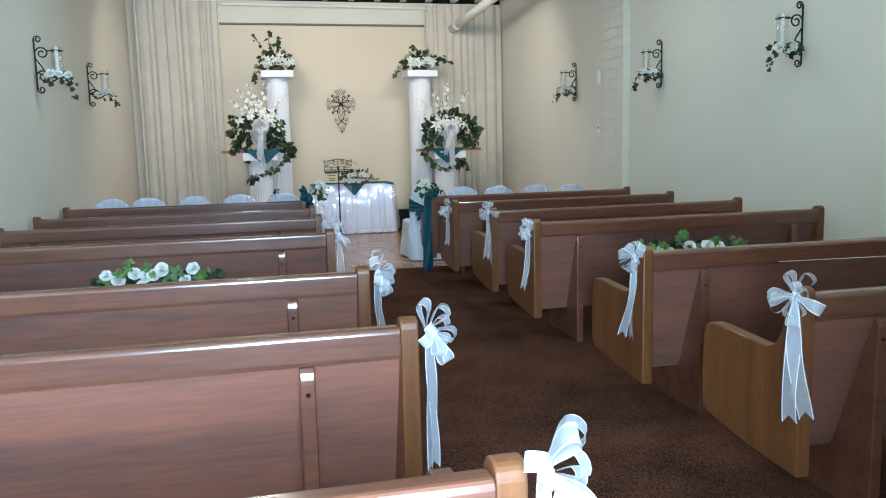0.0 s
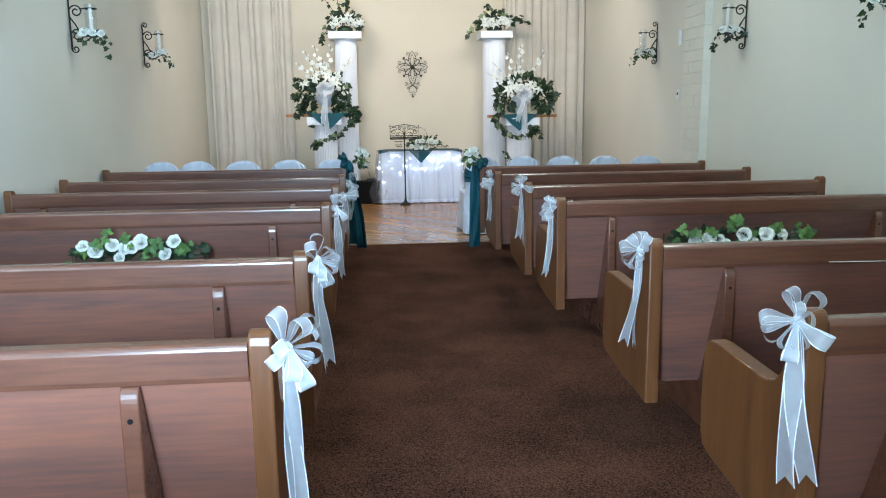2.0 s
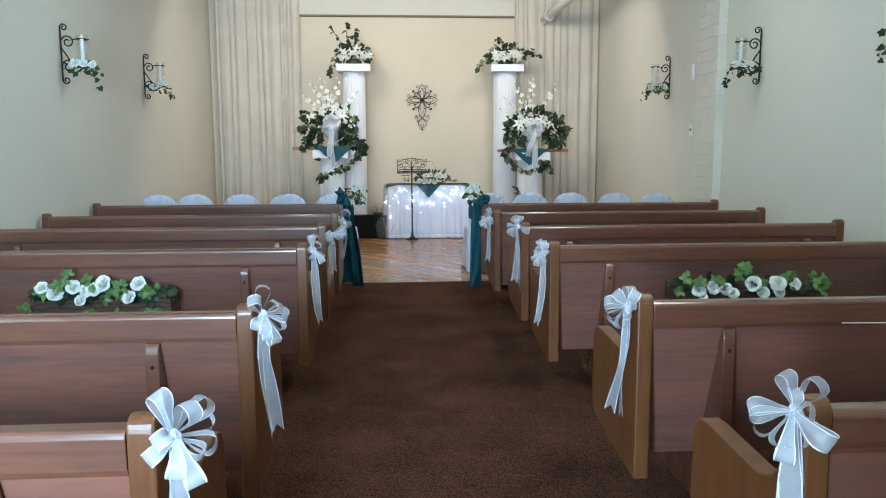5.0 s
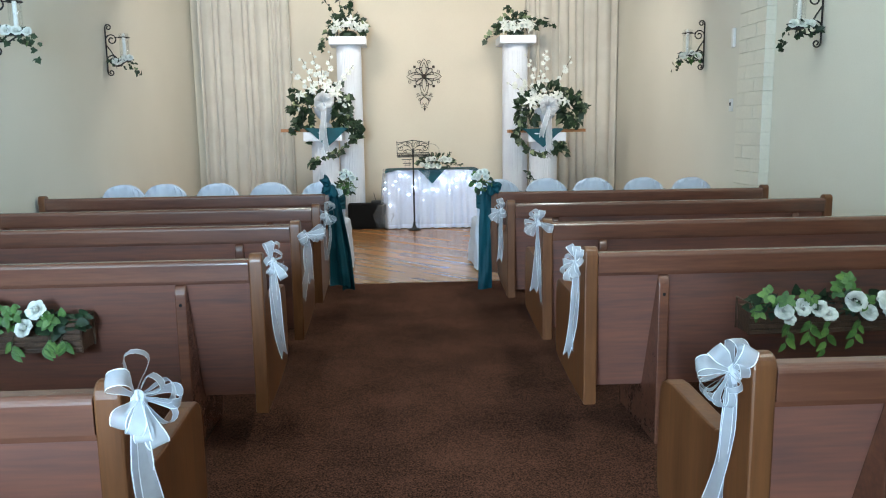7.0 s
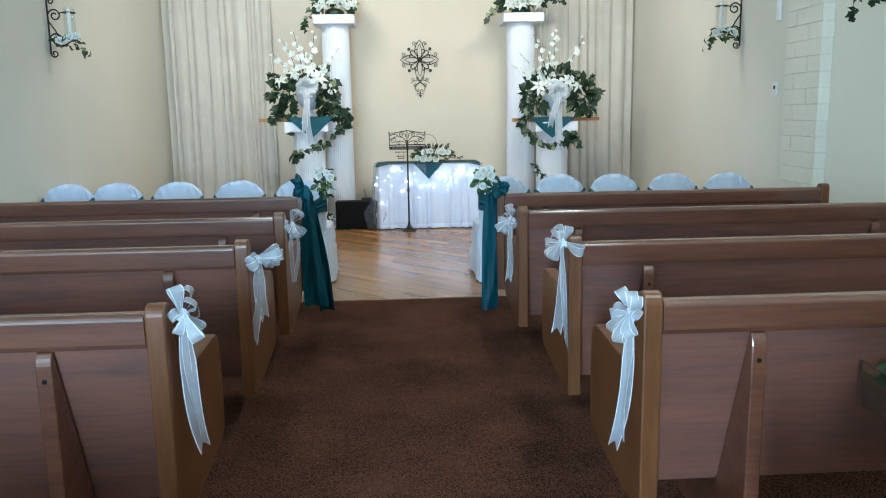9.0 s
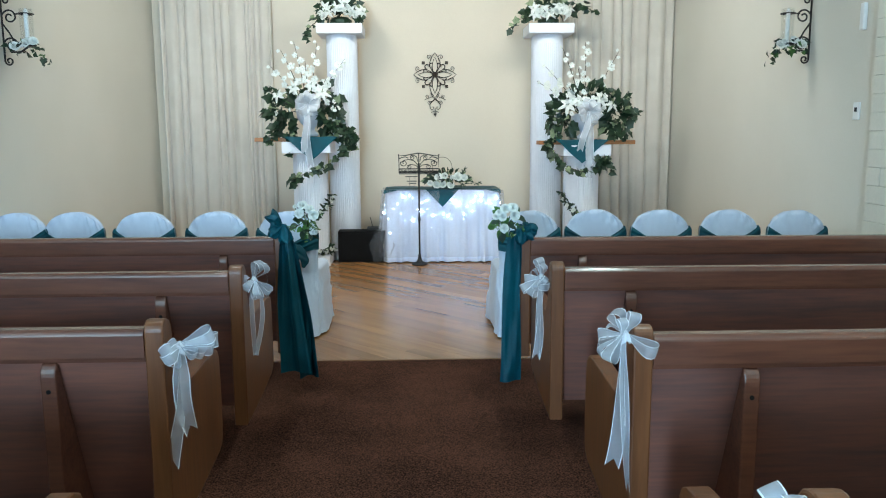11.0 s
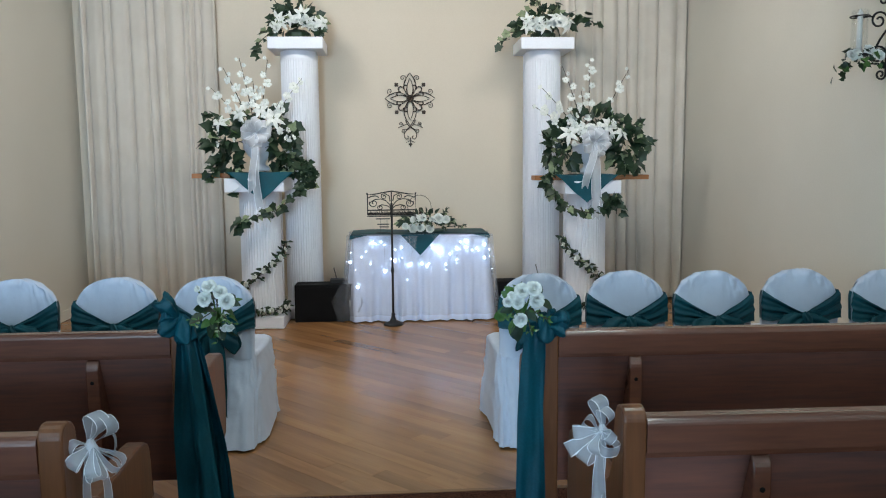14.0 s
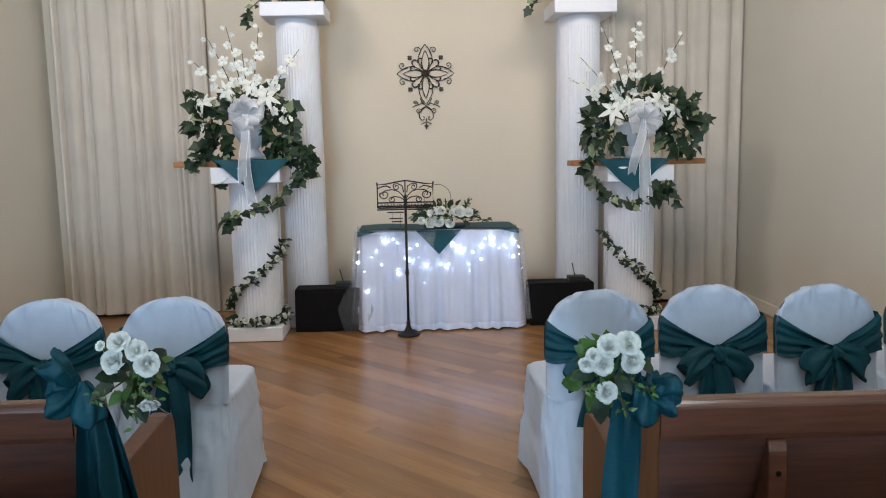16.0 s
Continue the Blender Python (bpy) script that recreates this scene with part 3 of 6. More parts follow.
BOW_L = {
    1: (0.085, 0.805, ((6, 0.105, 0.052, 70), (28, 0.10, 0.050, 65), (-80, 0.065, W1, 30), (86, 0.060, W1, 30), (-122, 0.075, W2, 60), (150, 0.10, W1, 20), (132, 0.10, W1, 30), (178, 0.10, 0.052, 84), (-160, 0.08, W1, 60)), ((0, 0.33, 0.020), (0, 0.33, 0.020))),
    2: (0.050, 0.790, ((72, 0.115, 0.056, 80), (84, 0.125, 0.060, 84), (98, 0.110, 0.055, 80), (112, 0.09, W2, 50), (-92, 0.075, 0.05, 76), (-118, 0.08, W2, 70), (-152, 0.075, W1, 10), (-70, 0.05, W1, 40), (130, 0.06, W1, 20)), ((-0.05, 0.38, 0.040), (0.035, 0.28, 0.050))),
    3: (0.075, 0.835, ((-14, 0.10, 0.052, 74), (6, 0.09, W2, 60), (28, 0.06, W1, 40), (70, 0.055, W1, 40), (-80, 0.05, W1, 30), (140, 0.075, W2, 60), (172, 0.10, 0.050, 80), (-150, 0.07, W1, 50)), ((0.075, 0.43, 0.046), (0.05, 0.38, 0.022))),
    4: (0.015, 0.845, ((0, 0.12, W1, 15), (-42, 0.11, 0.050, 62), (40, 0.075, W1, 30), (74, 0.09, W2, 35), (102, 0.10, W2, 40), (130, 0.10, W2, 45), (-110, 0.095, W2, 50), (-140, 0.09, W2, 60), (165, 0.12, 0.054, 80), (-170, 0.10, W2, 70)), ((0.045, 0.45, 0.050), (0.08, 0.43, 0.046))),
    5: (0.030, 0.830, ((-16, 0.115, 0.054, 70), (12, 0.11, 0.05, 60), (44, 0.11, W2, 45), (76, 0.095, W2, 40), (104, 0.095, W2, 40), (134, 0.08, W1, 40), (-70, 0.085, W2, 60), (-110, 0.085, W2, 60), (-150, 0.10, 0.05, 74), (172, 0.115, 0.056, 82)), ((0.03, 0.46, 0.050), (0.06, 0.45, 0.040))),
    6: (0.020, 0.850, ((-6, 0.125, 0.056, 74), (14, 0.12, 0.056, 70), (-50, 0.075, W2, 60), (96, 0.12, W1, 20), (116, 0.12, W1, 25), (138, 0.11, W2, 40), (165, 0.11, W2, 60), (-130, 0.07, W2, 60)), ((0.05, 0.44, 0.050), (0.09, 0.43, 0.046))),
}


def tie_bows():
    for k, (dy, z, loops, tails) in BOW_R.items():
        pew_bow(X_R[k] - 0.022, R_ROWS[k] - (0.05 if k == 1 else 0) + dy, z, -1, 40 + k, loops, tails)
    for k, (dy, z, loops, tails) in BOW_L.items():
        pew_bow(X_L[k] + 0.022, L_ROWS[k] - (0.04 if k == 1 else 0) + dy, z, 1, 80 + k, loops, tails, loop_tail=(k == 1))


# ---- flowers and leaves ----
def rose_mesh(name, seed):
    """A silk rose of unit size: a wound bud inside rings of cupped petals whose lips curl back."""
    rnd = random.Random(seed)
    bm = bmesh.new()
    rings = ((3, 0.05, 0.62, -0.28, 2.3), (3, 0.11, 0.68, 0.06, 2.1), (4, 0.15, 0.78, 0.50, 1.8), (5, 0.17, 0.92, 0.98, 1.35), (5, 0.16, 0.92, 1.35, 1.3))
    for ring, (count, r0, length, lean, span) in enumerate(rings):
        for k in range(count):
            az = 2 * math.pi * (k + 0.5 * ring) / count + rnd.uniform(-0.2, 0.2)
            lean_k = lean + rnd.uniform(-0.2, 0.2)
            curl = (0.3 + 0.34 * ring) * rnd.uniform(0.6, 1.4)
            wave = rnd.uniform(0, 6)

            def fn(u, v):
                a = (u - 0.5) * 2
                reach = v * (1 - 0.20 * a * a + 0.05 * math.sin(4 * a + wave))
                r, z, steps = r0 * 0.5, -0.34 - 0.03 * ring, 8
                for s in range(steps):
                    q = reach * (s + 0.5) / steps
                    th = 1.15 * (1 - q) ** 2 + lean_k * q + curl * 2.2 * q ** 7
                    r += length * reach / steps * math.sin(th)
                    z += length * reach / steps * math.cos(th)
                ang = az + 0.5 * a * span * (0.55 + 0.45 * math.sin(math.pi * min(1, 0.2 + 0.6 * v)))
                return Vector((r * math.cos(ang), r * math.sin(ang), z + (0.03 + 0.012 * ring) * math.sin(3.5 * a + wave) * v * v))

            grid_sheet(fn, 5, 6, bm)
    lathe([(0.02, -0.34), (0.10, -0.20), (0.09, 0.05), (0.05, 0.14), (0.02, 0.16)], 8, bm)
    for f in bm.faces:
        f.smooth = True
    me = bpy.data.meshes.new(name)
    bm.to_mesh(me)
    bm.free()
    me.materials.append(M["petal"])
    return me


def star_mesh(name, R, n=6, width=0.22, bend=0.35, round_tip=0.7, seed=0):
    """A lily or orchid blossom: petals bent back, pointed or rounded, no two quite alike."""
    bm = bmesh.new()
    rnd = random.Random(seed)
    for k in range(n):
        az = 2 * math.pi * k / n + rnd.uniform(-0.15, 0.15)
        long, wide, curl, tilt = rnd.uniform(0.85, 1.1), width * rnd.uniform(0.85, 1.15), bend * rnd.uniform(0.5, 1.5), rnd.uniform(-0.25, 0.25)

        def fn(u, v):
            a = (u - 0.5) * 2
            wid = R * wide * math.sin(math.pi * v ** round_tip) ** 0.8 if 0 < v < 1 else 0.0
            p = Vector((a * wid, R * long * v, R * (0.42 * v - curl * v * v * 1.6) - abs(a) * wid * 0.35 + a * wid * tilt + 0.05 * R * (math.sin(7 * v + k) - math.sin(k))))
            return Matrix.Rotation(az, 3, "Z") @ p

        grid_sheet(fn, 2, 5, bm)
    bmesh.ops.remove_doubles(bm, verts=bm.verts[:], dist=1e-4)
    for k in range(3):
        tube([(0, 0, 0), (0.08 * R * math.cos(2.1 * k), 0.08 * R * math.sin(2.1 * k), 0.22 * R), (0.15 * R * math.cos(2.1 * k), 0.15 * R * math.sin(2.1 * k), 0.34 * R)], 0.030 * R, 5, bm)
    for f in bm.faces[-21:]:
        f.material_index = 1
    me = bpy.data.meshes.new(name)
    bm.to_mesh(me)
    bm.free()
    me.materials.append(M["petal"])
    me.materials.append(M["leaf_pale"])
    return me


ROSES = [rose_mesh("rose", k) for k in range(3)]
LILIES = [star_mesh("lily", 1.0, 6, 0.20, 0.45, 0.7, k) for k in range(3)]
ORCHIDS = [star_mesh("blossom", 1.0, 5, 0.40, 0.22, 1.5, 10 + k) for k in range(4)]


def bloom(name, me, parent, at, facing, size, roll=0.0):
    ob = new(name, me)
    ob.parent = parent
    ob.matrix_basis = Matrix.Translation(at) @ frame_to(facing, roll) @ Matrix.Scale(size, 4)
    return ob


IVY = [(0, 0), (0.20, -0.13), (0.45, -0.05), (0.40, 0.20), (0.52, 0.44), (0.28, 0.60), (0.0, 0.95)]
OVAL_WIDE = [(0, 0), (0.22, 0.06), (0.36, 0.28), (0.34, 0.54), (0.18, 0.82), (0.0, 1.0)]
OVAL = [(0, 0), (0.14, 0.10), (0.24, 0.32), (0.22, 0.55), (0.12, 0.82), (0.0, 1.0)]


def add_leaf(bm, at, direction, up, size, shape=IVY, fold=0.25, mat=0, droop=0.25):
    d, u = Vector(direction).normalized(), Vector(up)
    x = d.cross(u)
    x = (x if x.length > 1e-3 else d.cross(Vector((0.3, 0.9, 0.2)))).normalized()
    u = x.cross(d)
    at = Vector(at)

    def place(px, py):
        return at + size * (px * x + py * d + u * (abs(px) * fold - droop * py * py))

    mid = [bm.verts.new(place(0, py)) for py in (0, 0.4, 1.0)]
    for s in (1, -1):
        rim = [bm.verts.new(place(s * px, py)) for px, py in shape[1:-1]]
        h = len(rim) // 2
        f1 = [mid[0], *rim[: h + 1], mid[1]]
        f2 = [mid[1], *rim[h:], mid[2]]
        for f in (f1, f2):
            q = bm.faces.new(f if s > 0 else list(reversed(f)))
            q.material_index = mat
            q.smooth = True


def foliage(name, parent, spots, seed, size, mats, shape=IVY, pale=0.15, label=""):
    """Many leaves in one mesh. spots: list of (place, direction)."""
    rnd = random.Random(seed)
    bm = bmesh.new()
    for at, d in spots:
        up = Vector((rnd.uniform(-1, 1), -0.6 + rnd.uniform(-0.8, 0.5), rnd.uniform(0.0, 1.0)))
        add_leaf(bm, at, d, up, size * rnd.uniform(0.65, 1.3), shape, rnd.uniform(0.1, 0.4), 1 if rnd.random() < pale else 0, rnd.uniform(0, 0.5))
    ob = part(name, bm, mats, parent, label)
    return tagged(ob, kind="stuff")


def cloud(rnd, c, r, n, low=-0.4):
    """Places on a loose half ball with outward directions."""
    out = []
    for _ in range(n):
        v = Vector((rnd.gauss(0, 1), rnd.gauss(0, 1), rnd.gauss(0, 1))).normalized()
        if v.z < low:
            v.z = -v.z * 0.4
        k = rnd.uniform(0.55, 1.0)
        out.append((Vector((c[0] + v.x * r[0] * k, c[1] + v.y * r[1] * k, c[2] + v.z * r[2] * k)), v + Vector((0, 0, rnd.uniform(-0.6, 0.2)))))
    return out


def vine_spots(rnd, pts, n, spread=0.03):
    out = []
    for _ in range(n):
        k = rnd.uniform(0, len(pts) - 1.001)
        i = int(k)
        p = Vector(pts[i]).lerp(Vector(pts[i + 1]), k - i)
        d = Vector((rnd.uniform(-1, 1), rnd.uniform(-1, 0.3), rnd.uniform(-1, 0.4)))
        out.append((p + Vector((rnd.uniform(-spread, spread), rnd.uniform(-spread, spread), rnd.uniform(-spread, spread))), d))
    return out


# ---- columns and pedestals ----
def column(name, x, y, r, z_top, plinth, plinth_h, cap, cap_h, label):
    """A fluted column: square plinth, shaft with round-ended flutes, square cap."""
    ob = root(name, Matrix.Translation((x, y, 0)), label, "column")
    part("plinth", box(-plinth, plinth, -plinth, plinth, 0.001, plinth_h, bevel=0.008), M["white_paint"], ob)
    part("cap", box(-cap, cap, -cap, cap, z_top - cap_h, z_top, bevel=0.008), M["white_paint"], ob)
    n, sub = 44, 4
    z0, z1 = plinth_h + 0.001, z_top - cap_h - 0.001
    bm = bmesh.new()
    zs = [z0, z0 + 0.05, z0 + 0.07] + [z0 + 0.07 + (z1 - z0 - 0.17) * k / 6 for k in range(1, 7)] + [z1 - 0.07, z1]
    rings = []
    for z in zs:
        flute = 0.0 if z < z0 + 0.06 or z > z1 - 0.08 else 0.0045
        ring = []
        for k in range(n * sub):
            a = 2 * math.pi * k / (n * sub)
            rr = r - flute * (math.sin(math.pi * (k % sub) / sub) ** 0.7)
            ring.append(bm.verts.new((rr * math.cos(a), rr * math.sin(a), z)))
        rings.append(ring)
    for p, q in zip(rings, rings[1:]):
        for k in range(n * sub):
            j = (k + 1) % (n * sub)
            bm.faces.new((p[k], p[j], q[j], q[k]))
    bm.faces.new(rings[-1])
    bm.faces.new(list(reversed(rings[0])))
    part("shaft", bm, M["white_paint"], ob)
    part("back_strip", box(-r * 0.98, r * 0.98, r * 0.55, r * 1.0, z0, z1, bevel=0.004), M["white_paint"], ob)
    return ob


COL = ((-0.745, 13.65), (1.572, 13.65))
for cx, cy in COL:
    column("column", cx, cy, 0.168, 2.602, 0.235, 0.11, 0.25, 0.108, "tall white fluted column with a square cap before the altar wall")
PED = ((-1.075, 13.2), (1.895, 13.2))
for px, py in PED:
    column("pedestal", px, py, 0.178, 1.335 if px < 0 else 1.287, 0.215, 0.11, 0.255, 0.12, "waist-high white fluted pedestal column carrying a shelf board")


# ---- shelves, cloths and urns on the pedestals ----
def shelf_board(x, y):
    ob = root("shelf_board", Matrix.Translation((x, y, 1.337 if x < 0 else 1.289)), "orange-brown pine board laid across a pedestal", "shelf", "boards on the pedestals")
    half = 0.50 if x < 0 else 0.523
    part("board", box(-half, half, -0.10, 0.10, 0, 0.042, bevel=0.004), M["shelf"], ob)
    return ob


def teal_cloth(x, y, z, w, drop, name="teal_cloth", depth=0.2, label="teal satin cloth folded to a point over a shelf board"):
    ob = root(name, Matrix.Translation((x, y, z)), label, "cloth")

    def top(u, v):
        return ((u - 0.5) * w, -depth + depth * 1.6 * v, 0.004 + 0.004 * math.sin(u * 17))

    def front(u, v):
        a = abs(u - 0.5) * 2
        return ((u - 0.5) * w * (1 - 0.06 * v), -depth - 0.004 - 0.022 * v - 0.008 * math.sin(u * 14) * v, 0.004 + 0.004 * math.sin(u * 17) - drop * v * (1 - a) - 0.005 * v)

    bm = grid_sheet(top, 16, 3)
    grid_sheet(front, 16, 6, bm)
    part("cloth", bm, M["teal"], ob, smooth=True)
    return ob


def urn_arrangement(x, y, z, seed, spec):
    """White urn with a bow, ivy, lilies and tall orchid sprays. spec: sprays, trails, lilies and the height of the bow."""
    rnd = random.Random(seed)
    ob = root("urn_arrangement", Matrix.Translation((x, y, z)), "white urn of lilies, orchids and ivy with a bow", "flowers", "urns on the pedestals")
    part("urn", lathe([(0.075, 0), (0.088, 0.012), (0.080, 0.03), (0.045, 0.06), (0.050, 0.09), (0.105, 0.14), (0.140, 0.20), (0.145, 0.25), (0.155, 0.262), (0.150, 0.27)], 28), M["white_paint"], ob, smooth=True)
    mats = [M["leaf"], M["leaf_pale"]]
    spots = cloud(rnd, (0, 0.02, 0.36), (0.34, 0.20, 0.22), 70, -0.7)
    for cx, cz, rx, rz, n in spec["ivy"]:
        spots += cloud(rnd, (cx, -0.09, cz), (rx, 0.10, rz), n, -0.95)
    spots = [q for q in spots if not (abs(q[0].x) < 0.11 and q[0].z < 0.30)]
    foliage("ivy", ob, spots, seed, 0.092, mats, IVY, 0.14)
    for k, (tr, n) in enumerate(spec["trails"]):
        part("vine", tube(tr, 0.004, 5), M["stem"], ob)
        foliage("vine_leaves", ob, vine_spots(rnd, tr, n, 0.032), seed + k, 0.070, mats, IVY, 0.22)
    for dx, dz, size in spec["lilies"]:
        bloom("lily", rnd.choice(LILIES), ob, (dx, -0.20 - 0.03 * rnd.random(), dz), (dx * 1.6, -0.9, 0.35 + rnd.uniform(-0.2, 0.3)), size, rnd.uniform(0, 6))
        part("lily_stem", tube([(dx * 0.3, -0.05, 0.28), (dx * 0.8, -0.13, dz - 0.05), (dx, -0.185, dz)], 0.004, 5), M["leaf_green"], ob)
    for k in range(12):
        a, q = rnd.uniform(-1.75, 1.75), rnd.uniform(0.45, 1.0)
        bloom("small_blossom", rnd.choice(ORCHIDS), ob, (0.34 * q * math.sin(a), -0.19 - 0.05 * rnd.random(), 0.34 + 0.25 * q * math.cos(a) - 0.06), (math.sin(a), -1, rnd.uniform(-0.3, 0.7)), rnd.uniform(0.026, 0.042), rnd.uniform(0, 6))
    for tx, tz, n in spec["sprays"]:
        path = [Vector((tx * 0.15, -0.03, 0.28)), Vector((tx * 0.42, -0.06, 0.28 + (tz - 0.28) * 0.42)), Vector((tx * 0.74, -0.09, 0.28 + (tz - 0.28) * 0.76)), Vector((tx, -0.11, tz))]
        part("spray_stem", tube(path, 0.0055, 5, r2=0.0022), M["stem"], ob)
        for j in range(n):
            u = 1.15 + 1.85 * j / max(1, n - 1)
            i = min(int(u), 2)
            p = path[i].lerp(path[i + 1], u - i) + Vector(((-1) ** j * 0.022, -0.02 * rnd.random(), rnd.uniform(-0.012, 0.012)))
            bloom("blossom", rnd.choice(ORCHIDS), ob, p, (rnd.uniform(-0.6, 0.6), -1, rnd.uniform(-0.1, 0.5)), (0.042 if j < n - 2 else 0.022) * rnd.uniform(0.75, 1.15), rnd.uniform(0, 6))
    mats = [M["ribbon_dense"], M["ribbon_edge"]]
    bz = spec["bow"]
    for k, a in enumerate((-160, -128, -98, -70, -44, -20, 6, 30, 56, 84, 112, 140, 168)):
        a = radians(a + rnd.uniform(-8, 8))
        part("bow_loop", loop_sheet((math.sin(a), -0.25 - 0.9 * rnd.random(), math.cos(a)), (math.cos(a) * 0.5 + rnd.uniform(-0.4, 0.4), rnd.uniform(0.4, 1.0), -math.sin(a) * 0.5), 0.125 + 0.03 * rnd.random(), 0.034, 0.080, seed=k + seed), mats, ob, smooth=True).location = (0.01, -0.20, bz)
    for k, (drift, ln) in enumerate(spec["tails"]):
        pth = [(drift * u + 0.010 * math.sin(u * 6 + k), -0.24 - 0.06 * math.sin(u * 2.0), bz - ln * u) for u in [i / 10 for i in range(11)]]
        part("bow_tail", tail_sheet(pth, 0.066, seed + k, 0.1), [M["ribbon_veil"], M["ribbon_edge"]], ob, smooth=True)
    return ob


URN_W = {
    "ivy": ((-0.30, 0.28, 0.15, 0.20, 46), (-0.26, 0.08, 0.12, 0.10, 22), (0.22, 0.20, 0.14, 0.20, 50), (0.30, 0.06, 0.12, 0.09, 22)),
    "trails": (([(0.24, -0.15, 0.14), (0.38, -0.2, 0.06), (0.44, -0.2, -0.02), (0.40, -0.22, -0.14), (0.30, -0.24, -0.24), (0.16, -0.28, -0.34), (0.02, -0.29, -0.38), (-0.10, -0.28, -0.42), (-0.17, -0.25, -0.48)], 78),
               ([(0.36, -0.18, 0.04), (0.46, -0.19, 0.04), (0.48, -0.2, -0.06), (0.42, -0.2, -0.16)], 30),
               ([(-0.28, -0.14, 0.10), (-0.38, -0.17, 0.0), (-0.42, -0.18, -0.09)], 16), ([(-0.16, -0.14, 0.0), (-0.18, -0.2, -0.16), (-0.16, -0.22, -0.20)], 12),
               ([(-0.24, -0.1, 0.40), (-0.38, -0.14, 0.46), (-0.46, -0.14, 0.50)], 12)),
    "lilies": ((0.16, 0.45, 0.115), (-0.30, 0.42, 0.10), (-0.13, 0.50, 0.09), (0.05, 0.53, 0.085)),
    "sprays": ((-0.13, 0.97, 6), (0.11, 0.96, 6), (-0.27, 0.89, 6), (-0.38, 0.72, 6), (0.40, 0.80, 8), (-0.02, 0.78, 6), (0.20, 0.60, 5)),
    "tails": ((-0.02, 0.52), (0.03, 0.66)), "bow": 0.33,
}
URN_E = {
    "ivy": ((-0.28, 0.20, 0.14, 0.20, 56), (0.30, 0.26, 0.16, 0.22, 60), (0.36, 0.08, 0.10, 0.09, 22), (0.05, 0.48, 0.24, 0.08, 26)),
    "trails": (([(-0.30, -0.15, 0.06), (-0.42, -0.18, -0.04), (-0.38, -0.22, -0.18), (-0.26, -0.26, -0.28), (-0.08, -0.30, -0.34), (0.10, -0.29, -0.30), (0.20, -0.25, -0.20)], 76),
               ([(0.08, -0.29, -0.22), (0.20, -0.25, -0.22), (0.20, -0.25, -0.36)], 22),
               ([(0.38, -0.12, 0.38), (0.48, -0.13, 0.32), (0.58, -0.13, 0.24)], 10), ([(0.30, -0.12, 0.42), (0.42, -0.13, 0.44), (0.46, -0.13, 0.48)], 10)),
    "lilies": ((0.12, 0.42, 0.125), (-0.22, 0.36, 0.115), (0.24, 0.36, 0.09), (-0.08, 0.40, 0.09)),
    "sprays": ((-0.03, 1.01, 7), (-0.27, 0.95, 6), (0.33, 0.92, 6), (-0.45, 0.76, 6), (-0.54, 0.61, 7), (-0.22, 0.58, 5), (-0.10, 0.74, 5)),
    "tails": ((-0.10, 0.42), (0.03, 0.66), (-0.01, 0.70)), "bow": 0.29,
}


def garland(x, y, seed, mirror):
    """Rose garland wound once and a half round the pedestal shaft."""
    rnd = random.Random(seed)
    ob = root("rose_garland", Matrix.Translation((x, y, 0)), "garland of small white roses wound round a pedestal", "garland", "garlands on the pedestals")
    pts = []
    for k in range(55):
        u = k / 54
        a = 0.08 * math.pi - u * 3.05 * math.pi
        rr = 0.205
        z = 0.76 - 0.50 * u * 3 if u < 1 / 3 else (0.26 - 0.10 * (u * 3 - 1) if u < 2 / 3 else 0.16 - 0.02 * (u * 3 - 2))
        pts.append((mirror * rr * math.cos(a), rr * math.sin(a), z + 0.01 * math.sin(9 * u)))
    part("wire", tube(pts, 0.006, 5), M["stem"], ob)
    foliage("garland_leaves", ob, vine_spots(rnd, pts, 520, 0.030), seed, 0.046, [M["leaf"], M["leaf_pale"]], OVAL, 0.04)
    for k in range(1, 55, 2):
        p = Vector(pts[k])
        d = Vector((p.x, p.y, 0)).normalized() + Vector((0, 0, rnd.uniform(-0.1, 0.5)))
        bloom("rose", ROSES[k % 3], ob, p + d * 0.034, d, rnd.uniform(0.029, 0.038), rnd.uniform(0, 6))
    return ob


